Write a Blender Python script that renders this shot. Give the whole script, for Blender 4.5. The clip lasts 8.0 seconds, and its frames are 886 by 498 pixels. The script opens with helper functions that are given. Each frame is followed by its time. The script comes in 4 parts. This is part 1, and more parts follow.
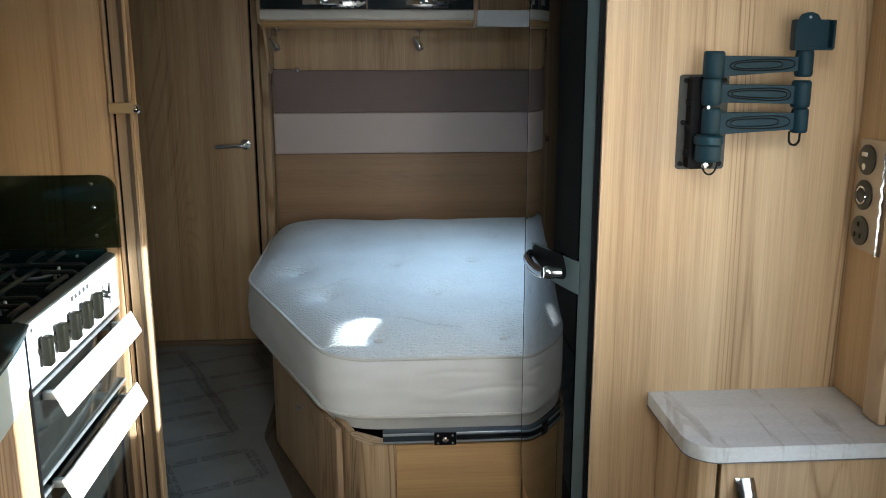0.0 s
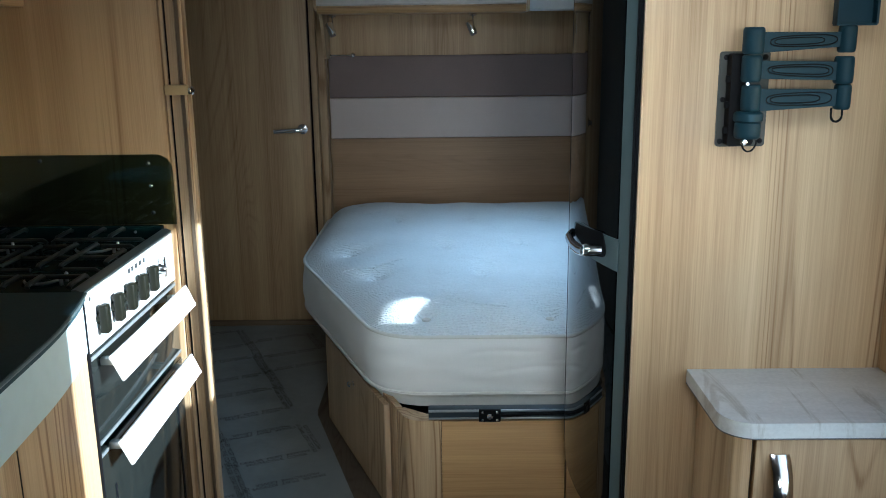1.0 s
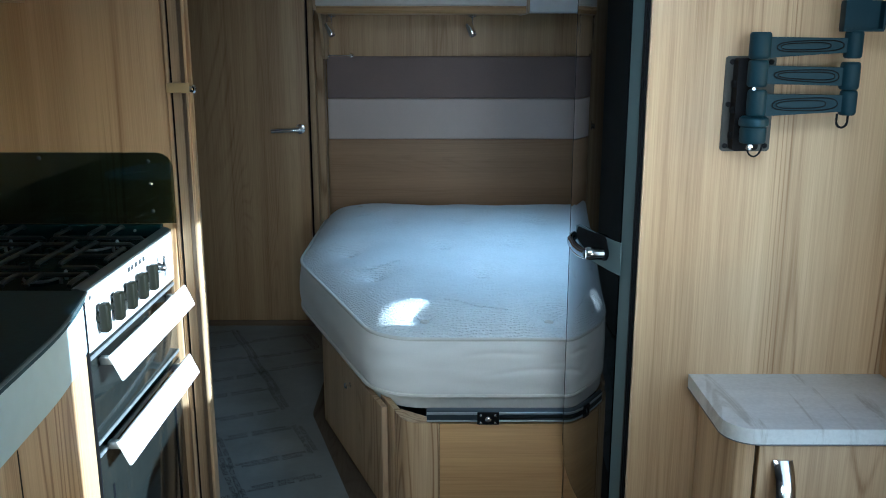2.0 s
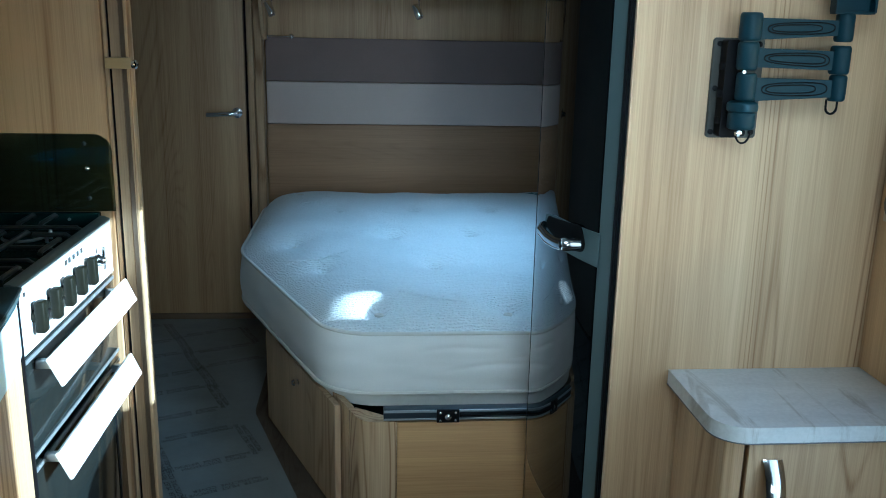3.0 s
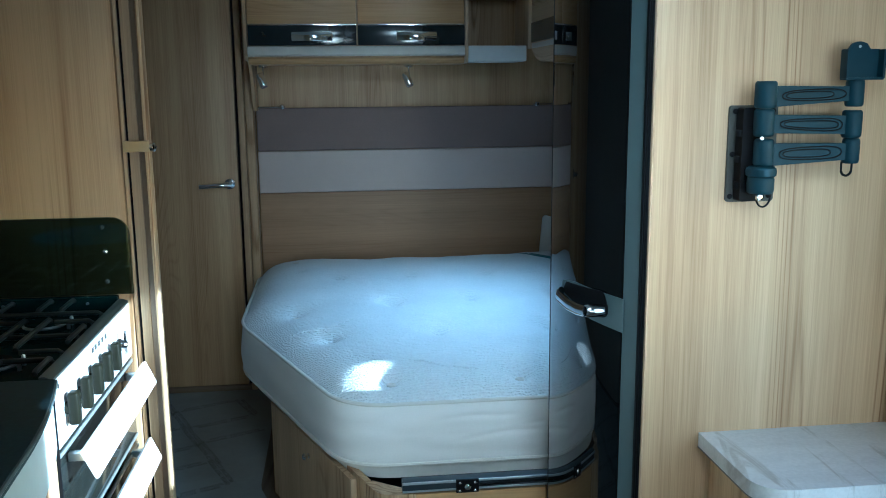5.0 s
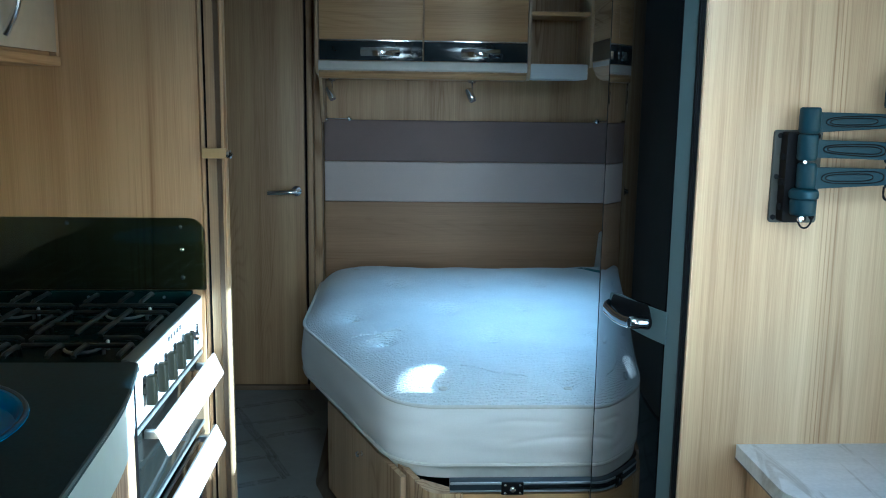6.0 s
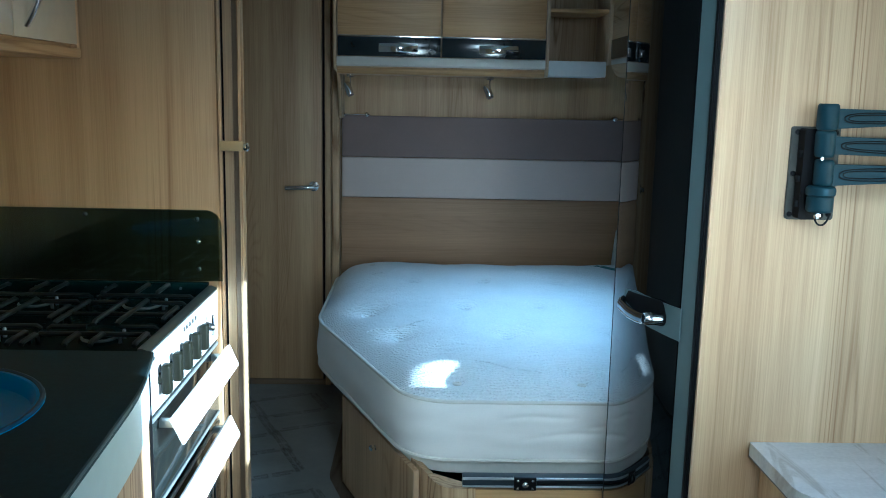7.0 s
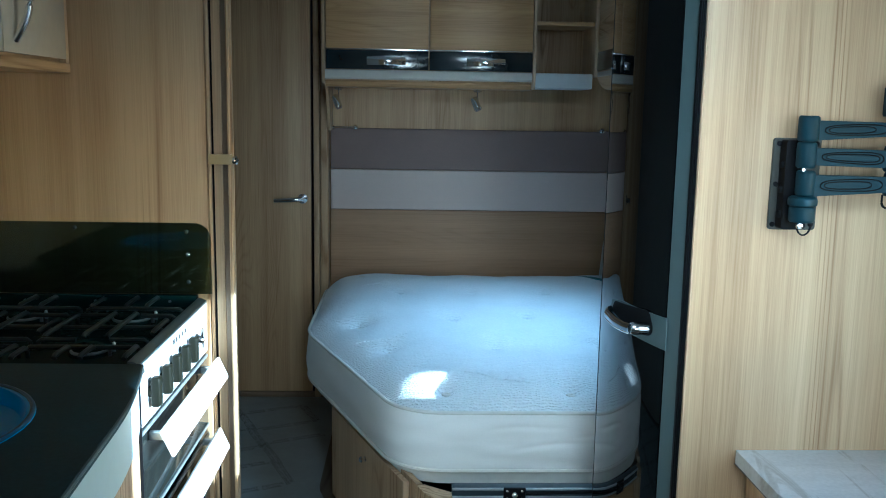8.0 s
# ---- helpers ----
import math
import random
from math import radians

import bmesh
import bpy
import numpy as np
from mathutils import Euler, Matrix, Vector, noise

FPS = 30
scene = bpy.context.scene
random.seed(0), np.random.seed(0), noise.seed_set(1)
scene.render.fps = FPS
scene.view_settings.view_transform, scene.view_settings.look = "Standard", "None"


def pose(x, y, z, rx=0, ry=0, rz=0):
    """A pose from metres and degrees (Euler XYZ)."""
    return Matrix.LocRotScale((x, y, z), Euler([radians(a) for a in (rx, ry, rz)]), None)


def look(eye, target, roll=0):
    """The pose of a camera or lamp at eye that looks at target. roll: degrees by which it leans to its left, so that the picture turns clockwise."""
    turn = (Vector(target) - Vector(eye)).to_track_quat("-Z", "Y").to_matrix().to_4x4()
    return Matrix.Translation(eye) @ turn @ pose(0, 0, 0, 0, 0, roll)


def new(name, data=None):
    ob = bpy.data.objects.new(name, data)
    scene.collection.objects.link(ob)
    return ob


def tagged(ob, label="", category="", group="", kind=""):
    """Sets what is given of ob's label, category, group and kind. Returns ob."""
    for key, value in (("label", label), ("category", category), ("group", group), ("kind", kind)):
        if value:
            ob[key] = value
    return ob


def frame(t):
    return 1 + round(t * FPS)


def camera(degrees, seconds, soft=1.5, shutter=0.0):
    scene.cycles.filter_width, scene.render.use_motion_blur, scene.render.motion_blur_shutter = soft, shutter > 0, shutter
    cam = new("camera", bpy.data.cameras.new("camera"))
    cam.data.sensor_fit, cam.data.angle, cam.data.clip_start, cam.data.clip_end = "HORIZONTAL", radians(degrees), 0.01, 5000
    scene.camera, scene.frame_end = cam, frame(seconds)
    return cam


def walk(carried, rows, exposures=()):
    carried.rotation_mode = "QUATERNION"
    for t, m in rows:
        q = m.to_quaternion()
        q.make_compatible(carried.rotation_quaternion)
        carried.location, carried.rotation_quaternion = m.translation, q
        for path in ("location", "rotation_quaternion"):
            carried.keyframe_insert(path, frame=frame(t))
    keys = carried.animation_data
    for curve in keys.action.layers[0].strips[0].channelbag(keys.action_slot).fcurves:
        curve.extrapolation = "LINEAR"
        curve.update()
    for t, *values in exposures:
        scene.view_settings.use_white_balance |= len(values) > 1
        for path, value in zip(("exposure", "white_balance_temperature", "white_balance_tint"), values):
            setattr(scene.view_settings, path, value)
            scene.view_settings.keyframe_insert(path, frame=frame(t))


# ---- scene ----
cam = camera(53.8, 8.0, soft=1.0)
PATH = [
    (0, (0.107, -0.049, 1.316), (0.231, 1.895, 0.863), -0.1),
    (0.5, (0.137, -0.083, 1.297), (0.149, 1.853, 0.793), 0.1),
    (1, (0.148, -0.09, 1.301), (0.129, 1.852, 0.824), -0.7),
    (1.2, (0.146, -0.091, 1.301), (0.119, 1.852, 0.829), -0.5),
    (2.3, (0.102, -0.074, 1.298), (0.127, 1.868, 0.822), 0.4),
    (2.5, (0.078, -0.064, 1.29), (0.159, 1.871, 0.793), -0.1),
    (3, (0.048, 0.026, 1.277), (0.217, 1.956, 0.78), 1.2),
    (3.5, (-0.004, 0.155, 1.272), (0.151, 2.081, 0.759), -0.9),
    (4, (-0.029, 0.191, 1.251), (0.155, 2.085, 0.637), 0.5),
    (4.5, (-0.041, 0.143, 1.273), (0.216, 2.054, 0.738), 0.6),
    (4.7, (-0.049, 0.101, 1.289), (0.203, 2.032, 0.832), -0.1),
    (5.8, (-0.048, -0.069, 1.32), (0.088, 1.902, 1.006), 0.5),
    (6, (-0.044, -0.062, 1.315), (0.052, 1.907, 0.973), 0.8),
    (6.5, (-0.037, -0.06, 1.308), (0.043, 1.908, 0.966), 1.6),
    (7, (-0.038, -0.067, 1.307), (0.018, 1.902, 0.961), 1.2),
    (7.5, (-0.04, -0.076, 1.307), (0.017, 1.894, 0.965), 0.9),
    (8, (-0.036, -0.082, 1.31), (0.044, 1.891, 0.99), 1.0),
]
walk(cam, [(t, look(eye, target, roll)) for t, eye, target, roll in PATH], exposures=[(0, 1.92, 5260, 4), (1.0, 1.76, 4720, -1), (2.5, 1.73, 4330, -6), (3.0, 1.68, 4180, -9), (4.0, 1.82, 4100, -10), (6.0, 2.12, 4120, -9), (8.0, 2.12, 4160, -9)])

# ---- world, sun, lamps ----
world = bpy.data.worlds.new("world")
scene.world = world
world.use_nodes = True
wn = world.node_tree
sky = wn.nodes.new("ShaderNodeTexSky")
sky.sky_type, sky.sun_disc = "NISHITA", False
sky.sun_elevation, sky.sun_rotation = radians(15.7), radians(110.8)
wn.links.new(sky.outputs["Color"], wn.nodes["Background"].inputs["Color"])
wn.nodes["Background"].inputs["Strength"].default_value = 0.12

SUN_WAY = Vector((-1.0, 0.38, -0.30))
sun = new("sun", bpy.data.lights.new("sun", "SUN"))
sun.data.energy, sun.data.angle, sun.data.color = 5.0, radians(0.5), (1.0, 0.93, 0.82)
sun.matrix_world = Matrix.Translation((5, -1, 3)) @ SUN_WAY.to_track_quat("-Z", "Y").to_matrix().to_4x4()


def area_lamp(name, at, way, width, height, watts, colour, spread=180):
    lamp = new(name, bpy.data.lights.new(name, "AREA"))
    lamp.data.shape, lamp.data.size, lamp.data.size_y = "RECTANGLE", width, height
    lamp.data.energy, lamp.data.color, lamp.data.spread = watts, colour, radians(spread)
    lamp.matrix_world = Matrix.Translation(at) @ Vector(way).to_track_quat("-Z", "Y").to_matrix().to_4x4()
    return lamp


# Stands in for assumed front windows; aimed and narrowed to spare the partition.
area_lamp("daylight_front", (0.72, -2.34, 0.98), (-0.03, 1, 0.0), 0.45, 0.6, 0.52, (1.0, 0.86, 0.68), 40)
area_lamp("daylight_door", (0.93, 0.76, 0.95), (-1, 0.85, -0.1), 0.5, 1.1, 0.62, (1.0, 0.93, 0.83), 150)
area_lamp("daylight_bed", (0.955, 2.80, 1.08), (-1, -0.1, -0.72), 0.9, 0.5, 0.62, (0.70, 0.87, 1.0), 82)
# Two unseen fill lamps added overhead to brighten the bed and the aisle.
area_lamp("bed_roof_fill", (0.40, 2.80, 1.93), (-0.03, -0.05, -1), 0.6, 0.6, 0.60, (0.72, 0.88, 1.0), 76)
area_lamp("aisle_roof_fill", (0.24, 0.48, 1.93), (0.09, 1.1, -0.60), 0.45, 0.45, 1.12, (1.0, 0.90, 0.76), 66)

# ---- materials ----


def material(name):
    m = bpy.data.materials.new(name)
    m.use_nodes = True
    return m, m.node_tree, m.node_tree.nodes["Principled BSDF"]


def add(nt, kind, **inputs):
    n = nt.nodes.new(kind)
    for key, value in inputs.items():
        n.inputs[key.replace("_", " ")].default_value = value
    return n


def maths(nt, op, a, b=0.0):
    n = nt.nodes.new("ShaderNodeMath")
    n.operation = op
    for k, v in enumerate((a, b)):
        if isinstance(v, (int, float)):
            n.inputs[k].default_value = v
        else:
            nt.links.new(v, n.inputs[k])
    return n.outputs[0]


def ramp(nt, fac, stops):
    n = nt.nodes.new("ShaderNodeValToRGB")
    els = n.color_ramp.elements
    while len(els) < len(stops):
        els.new(0.5)
    for e, (p, c) in zip(els, stops):
        e.position, e.color = p, (*c, 1)
    nt.links.new(fac, n.inputs[0])
    return n.outputs[0]


def coords(nt, scale, spread=0.0):
    """Object coordinates, scaled, and shifted by each object's own random number."""
    tc = nt.nodes.new("ShaderNodeTexCoord")
    out = tc.outputs["Object"]
    if spread:
        info = nt.nodes.new("ShaderNodeObjectInfo")
        mul = nt.nodes.new("ShaderNodeVectorMath")
        mul.operation = "SCALE"
        mul.inputs[0].default_value = (spread, spread * 1.7, spread * 0.6)
        nt.links.new(info.outputs["Random"], mul.inputs["Scale"])
        plus = nt.nodes.new("ShaderNodeVectorMath")
        nt.links.new(out, plus.inputs[0])
        nt.links.new(mul.outputs[0], plus.inputs[1])
        out = plus.outputs[0]
    mp = nt.nodes.new("ShaderNodeMapping")
    mp.inputs["Scale"].default_value = scale
    nt.links.new(out, mp.inputs[0])
    return mp.outputs[0]


def noise_of(nt, vec, scale=1.0, detail=3.0, rough=0.5, distort=0.0):
    n = add(nt, "ShaderNodeTexNoise", Scale=scale, Detail=detail, Roughness=rough, Distortion=distort)
    nt.links.new(vec, n.inputs["Vector"])
    return n.outputs["Fac"]


def bump(nt, bsdf, height, strength, distance):
    b = add(nt, "ShaderNodeBump", Strength=strength, Distance=distance)
    nt.links.new(height, b.inputs["Height"])
    nt.links.new(b.outputs[0], bsdf.inputs["Normal"])


def wood(name, grain, light, dark, rough=0.42, figure=1.0):
    """Printed wood laminate: long figure, fine lines and pores along the grain axis."""
    m, nt, b = material(name)

    def stretched(across, along):
        return tuple(along if k == grain else across for k in range(3))
    broad = noise_of(nt, coords(nt, stretched(3.0, 0.26), 3.0), 1.0, 2.0, 0.4, 0.6)
    wave = maths(nt, "SINE", maths(nt, "MULTIPLY", broad, 330.0))
    lines = maths(nt, "POWER", maths(nt, "MULTIPLY", maths(nt, "ADD", wave, 1.0), 0.5), 5.0)
    bands = noise_of(nt, coords(nt, stretched(15.0, 0.22), 5.0), 1.0, 1.3, 0.5, 0.15)
    streak = noise_of(nt, coords(nt, stretched(95.0, 0.8), 2.0), 1.0, 3.0, 0.6, 0.25)
    fibre = noise_of(nt, coords(nt, stretched(420.0, 6.0), 2.0), 1.0, 2.0, 0.6, 0.0)
    patch = noise_of(nt, coords(nt, stretched(6.0, 0.7), 4.0), 1.0, 2.0, 0.5, 0.3)
    mask = maths(nt, "MULTIPLY", maths(nt, "MAXIMUM", maths(nt, "SUBTRACT", patch, 0.45), 0.0), 1.35 * figure)
    f = maths(nt, "ADD", maths(nt, "MULTIPLY", lines, mask),
              maths(nt, "ADD", maths(nt, "MULTIPLY", bands, 0.40),
                    maths(nt, "ADD", maths(nt, "MULTIPLY", streak, 0.22), maths(nt, "MULTIPLY", fibre, 0.30))))
    col = ramp(nt, f, ((0.33, light), (0.49, tuple(0.62 * p + 0.38 * q for p, q in zip(light, dark))), (0.70, dark)))
    nt.links.new(col, b.inputs["Base Color"])
    nt.links.new(maths(nt, "ADD", maths(nt, "MULTIPLY", patch, 0.16), rough - 0.08), b.inputs["Roughness"])
    b.inputs["Specular IOR Level"].default_value = 0.4
    bump(nt, b, fibre, 0.12, 0.0006)
    return m


OAK_L, OAK_D = (0.60, 0.435, 0.25), (0.27, 0.158, 0.07)
OAK_Z = wood("oak_upright", 2, OAK_L, OAK_D)
OAK_X = wood("oak_across", 0, (0.58, 0.37, 0.16), (0.30, 0.165, 0.062), 0.42, 0.4)
OAK_CALM = wood("oak_upright_calm", 2, (0.60, 0.415, 0.215), (0.27, 0.148, 0.058), 0.42, 0.3)
OAK_Y = wood("oak_lengthwise", 1, OAK_L, OAK_D)
OAK_EDGE = wood("oak_edging", 2, (0.60, 0.45, 0.28), (0.46, 0.32, 0.19))
BAND_WOOD = wood("headboard_wood", 0, (0.46, 0.30, 0.165), (0.23, 0.135, 0.07), 0.5, 0.2)


def plain(name, colour, rough=0.4, metal=0.0, vary=0.06, grain=40.0, relief=0.0, coat=0.0, spec=0.5):
    """A plain surface with slight unevenness in tone and gloss at two scales."""
    m, nt, b = material(name)
    big = noise_of(nt, coords(nt, (5.0, 5.0, 5.0), 3.0), 1.0, 3.0)
    fine = noise_of(nt, coords(nt, (grain, grain, grain), 1.0), 1.0, 4.0)
    f = maths(nt, "ADD", maths(nt, "MULTIPLY", big, 0.5), maths(nt, "MULTIPLY", fine, 0.5))
    col = ramp(nt, f, ((0.3, tuple(c * (1 - vary) for c in colour)), (0.7, tuple(min(1, c * (1 + vary)) for c in colour))))
    nt.links.new(col, b.inputs["Base Color"])
    nt.links.new(maths(nt, "ADD", maths(nt, "MULTIPLY", f, 0.12), max(0.0, rough - 0.06)), b.inputs["Roughness"])
    b.inputs["Metallic"].default_value = metal
    b.inputs["Coat Weight"].default_value = coat
    b.inputs["Specular IOR Level"].default_value = spec
    if relief:
        bump(nt, b, fine, relief, 0.001)
    return m


WALL = plain("wall_board", (0.40, 0.36, 0.30), 0.6)
CEILING = plain("ceiling_board", (0.50, 0.49, 0.46), 0.6)
VINYL = wood("vinyl_floor", 1, (0.13, 0.10, 0.075), (0.06, 0.045, 0.03))
CHROME = plain("chrome", (0.82, 0.83, 0.85), 0.12, 1.0, 0.03)
# Chrome again, darkened so that the bar looks shaded.
SHADED_CHROME = plain("shaded_chrome", (0.17, 0.19, 0.21), 0.14, 1.0, 0.05)
STEEL = plain("pale_steel", (0.80, 0.80, 0.78), 0.38, 0.15, 0.04, 90.0)
ALU = plain("satin_aluminium", (0.55, 0.58, 0.6), 0.35, 0.8, 0.05)
DARK_STEEL = plain("dark_rail_steel", (0.06, 0.075, 0.09), 0.38, 0.7)
ENAMEL = plain("black_enamel", (0.011, 0.030, 0.032), 0.26, 0.0, 0.1, 60.0, spec=0.03)
IRON = plain("pan_support_iron", (0.013, 0.019, 0.019), 0.30, 0.0, 0.2, 80.0, 0.2)
OVEN_GLASS = plain("oven_glass", (0.012, 0.014, 0.013), 0.09, 0.0, 0.05, spec=0.6)
STRIP = plain("hob_strip_grey", (0.11, 0.14, 0.15), 0.4, 0.2)
KNOB = plain("knob_plastic", (0.009, 0.009, 0.005), 0.5, spec=0.15)
RUBBER = plain("black_rubber", (0.005, 0.005, 0.006), 0.6, spec=0.12)
GREY_FRAME = plain("grey_door_frame", (0.095, 0.13, 0.136), 0.40)
WORKTOP = plain("dark_worktop", (0.040, 0.070, 0.080), 0.52, 0.0, 0.25, 150.0, 0.1, spec=0.12)
FASCIA = plain("pale_grey_fascia", (0.53, 0.62, 0.64), 0.3)
CREAM = plain("cream_gloss", (0.66, 0.62, 0.53), 0.16, coat=0.4)
IVORY = plain("ivory_moulding", (0.62, 0.58, 0.51), 0.4)
WHITE = plain("white_board", (0.72, 0.72, 0.70), 0.5)
BAND_GREY = plain("grey_brown_fabric", (0.255, 0.195, 0.175), 0.85, 0.0, 0.09, 260.0, 0.5, spec=0.2)
BAND_WHITE = plain("pale_leatherette", (0.64, 0.54, 0.49), 0.6, 0.0, 0.05, 220.0, 0.25, spec=0.3)
BRACKET = plain("bracket_grey_blue", (0.010, 0.030, 0.043), 0.5, 0.0, 0.08, spec=0.18)
BRACKET_PLATE = plain("bracket_back_plate", (0.035, 0.034, 0.027), 0.5)
BRASS = plain("strap_tan", (0.42, 0.31, 0.15), 0.4)
SOCKET_PLATE = plain("socket_plate", (0.5, 0.42, 0.3), 0.3, 0.3)
SOCKET = plain("socket_dark", (0.05, 0.045, 0.03), 0.35)
PRINT = plain("black_print", (0.03, 0.03, 0.03), 0.6)
TEAL = plain("teal_label", (0.03, 0.16, 0.18), 0.5)
GROOVE = plain("groove_brown", (0.20, 0.14, 0.085), 0.5)
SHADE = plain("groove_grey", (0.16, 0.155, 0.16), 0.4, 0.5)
BLUE_FILM = plain("sink_blue_film", (0.02, 0.38, 0.92), 0.3)
RIM_SHADE = plain("sink_rim_shade", (0.015, 0.06, 0.14), 0.3)
SLAT = plain("bed_frame_slat", (0.74, 0.73, 0.69), 0.5)
BLIND = plain("pleated_blind", (0.8, 0.78, 0.72), 0.8)
DARK_PANE = plain("dark_reflection_pane", (0.012, 0.014, 0.014), 0.12, spec=0.4)
UNLIT_SCREW = plain("unlit_screw", (0.10, 0.11, 0.10), 0.5, 0.4)


def make_black_glass():
    m, nt, b = material("black_door_glass")
    b.inputs["Base Color"].default_value = (0.003, 0.004, 0.005, 1)
    b.inputs["IOR"].default_value = 1.40
    smear = noise_of(nt, coords(nt, (6, 6, 3)), 1.0, 4.0)
    nt.links.new(maths(nt, "MULTIPLY", smear, 0.03), b.inputs["Roughness"])
    return m


BLACK_GLASS = make_black_glass()
BAND_GLOSS = plain("glossy_dark_band", (0.018, 0.024, 0.028), 0.14, 0.0, 0.3, 14.0, spec=0.7)


def make_splash():
    """Smoked tinted glass: dark see-through body with a clear gloss."""
    m, nt, b = material("smoked_glass")
    nt.nodes.remove(b)
    body = nt.nodes.new("ShaderNodeBsdfTransparent")
    body.inputs["Color"].default_value = (0.60, 0.68, 0.63, 1)
    gloss = nt.nodes.new("ShaderNodeBsdfGlossy")
    smear = noise_of(nt, coords(nt, (8, 8, 8)), 1.0, 4.0)
    nt.links.new(maths(nt, "MULTIPLY", smear, 0.10), gloss.inputs["Roughness"])
    fres = add(nt, "ShaderNodeFresnel", IOR=1.65)
    mix = nt.nodes.new("ShaderNodeMixShader")
    nt.links.new(fres.outputs[0], mix.inputs[0])
    nt.links.new(body.outputs[0], mix.inputs[1])
    nt.links.new(gloss.outputs[0], mix.inputs[2])
    nt.links.new(mix.outputs[0], nt.nodes["Material Output"].inputs["Surface"])
    return m


SPLASH = make_splash()


def make_stone():
    m, nt, b = material("pale_stone_laminate")
    speck = noise_of(nt, coords(nt, (130, 130, 130)), 1.0, 3.0, 0.6)
    cloud = noise_of(nt, coords(nt, (2.5, 14, 6)), 1.0, 5.0, 0.6, 0.8)
    vein = noise_of(nt, coords(nt, (20, 3.4, 4)), 1.0, 6.0, 0.65, 0.6)
    f = maths(nt, "ADD", maths(nt, "MULTIPLY", cloud, 0.6), maths(nt, "MULTIPLY", speck, 0.4))
    base = ramp(nt, f, ((0.32, (0.52, 0.525, 0.52)), (0.62, (0.68, 0.685, 0.68))))
    dark = ramp(nt, vein, ((0.58, (1, 1, 1)), (0.66, (0.70, 0.68, 0.65))))
    mix = nt.nodes.new("ShaderNodeMix")
    mix.data_type, mix.blend_type = "RGBA", "MULTIPLY"
    mix.inputs[0].default_value = 1.0
    nt.links.new(base, mix.inputs[6])
    nt.links.new(dark, mix.inputs[7])
    nt.links.new(mix.outputs[2], b.inputs["Base Color"])
    b.inputs["Roughness"].default_value = 0.35
    return m


STONE = make_stone()


def make_ticking():
    """Knitted mattress cover: rippled rows of small stitched cells."""
    m, nt, b = material("mattress_knit")
    ripple = nt.nodes.new("ShaderNodeTexWave")
    ripple.wave_type, ripple.bands_direction = "BANDS", "Y"
    for key, value in (("Scale", 30.0), ("Distortion", 7.0), ("Detail", 2.0), ("Detail Scale", 1.2)):
        ripple.inputs[key].default_value = value
    nt.links.new(coords(nt, (1, 1, 1)), ripple.inputs["Vector"])
    cell = nt.nodes.new("ShaderNodeTexVoronoi")
    cell.inputs["Scale"].default_value = 140.0
    nt.links.new(coords(nt, (1.0, 1.25, 1)), cell.inputs["Vector"])
    cloud = noise_of(nt, coords(nt, (7, 7, 7)), 1.0, 4.0)
    h = maths(nt, "ADD", maths(nt, "MULTIPLY", ripple.outputs["Fac"], 0.6), maths(nt, "MULTIPLY", cell.outputs["Distance"], 0.9))
    col = ramp(nt, maths(nt, "ADD", maths(nt, "MULTIPLY", h, 0.35), maths(nt, "MULTIPLY", cloud, 0.5)),
               ((0.2, (0.74, 0.75, 0.75)), (0.7, (0.86, 0.87, 0.87))))
    nt.links.new(col, b.inputs["Base Color"])
    b.inputs["Roughness"].default_value = 0.9
    b.inputs["Specular IOR Level"].default_value = 0.15
    bump(nt, b, h, 0.8, 0.005)
    return m


TICKING = make_ticking()
BORDER = plain("mattress_border", (0.86, 0.85, 0.83), 0.9, 0.0, 0.03, 300.0, 0.25, spec=0.15)
PIPING = plain("mattress_piping", (0.74, 0.72, 0.67), 0.8)


def make_film():
    m, nt, b = material("protective_film")
    cloud = noise_of(nt, coords(nt, (4, 4, 4)), 1.0, 5.0, 0.6)
    fine = noise_of(nt, coords(nt, (60, 60, 60)), 1.0, 3.0)
    col = ramp(nt, cloud, ((0.3, (0.20, 0.215, 0.21)), (0.7, (0.29, 0.30, 0.295))))
    nt.links.new(col, b.inputs["Base Color"])
    nt.links.new(maths(nt, "ADD", maths(nt, "MULTIPLY", fine, 0.2), 0.35), b.inputs["Roughness"])
    bump(nt, b, cloud, 0.35, 0.006)
    return m


FILM = make_film()

# ---- mesh helpers ----


def solid(bm, bevel=0.0, seg=2):
    if bevel:
        edges = [e for e in bm.edges if len(e.link_faces) == 2 and e.calc_face_angle(0) > 0.6]
        bmesh.ops.bevel(bm, geom=edges, offset=bevel, segments=seg, affect="EDGES", profile=0.6, clamp_overlap=True)
    bmesh.ops.recalc_face_normals(bm, faces=bm.faces[:])
    return bm


def box(x0, x1, y0, y1, z0, z1, bevel=0.002, seg=2):
    bm = bmesh.new()
    bmesh.ops.create_cube(bm, size=1, matrix=Matrix.Translation(((x0 + x1) / 2, (y0 + y1) / 2, (z0 + z1) / 2))
                          @ Matrix.Diagonal((x1 - x0, y1 - y0, z1 - z0, 1)))
    return solid(bm, bevel, seg)


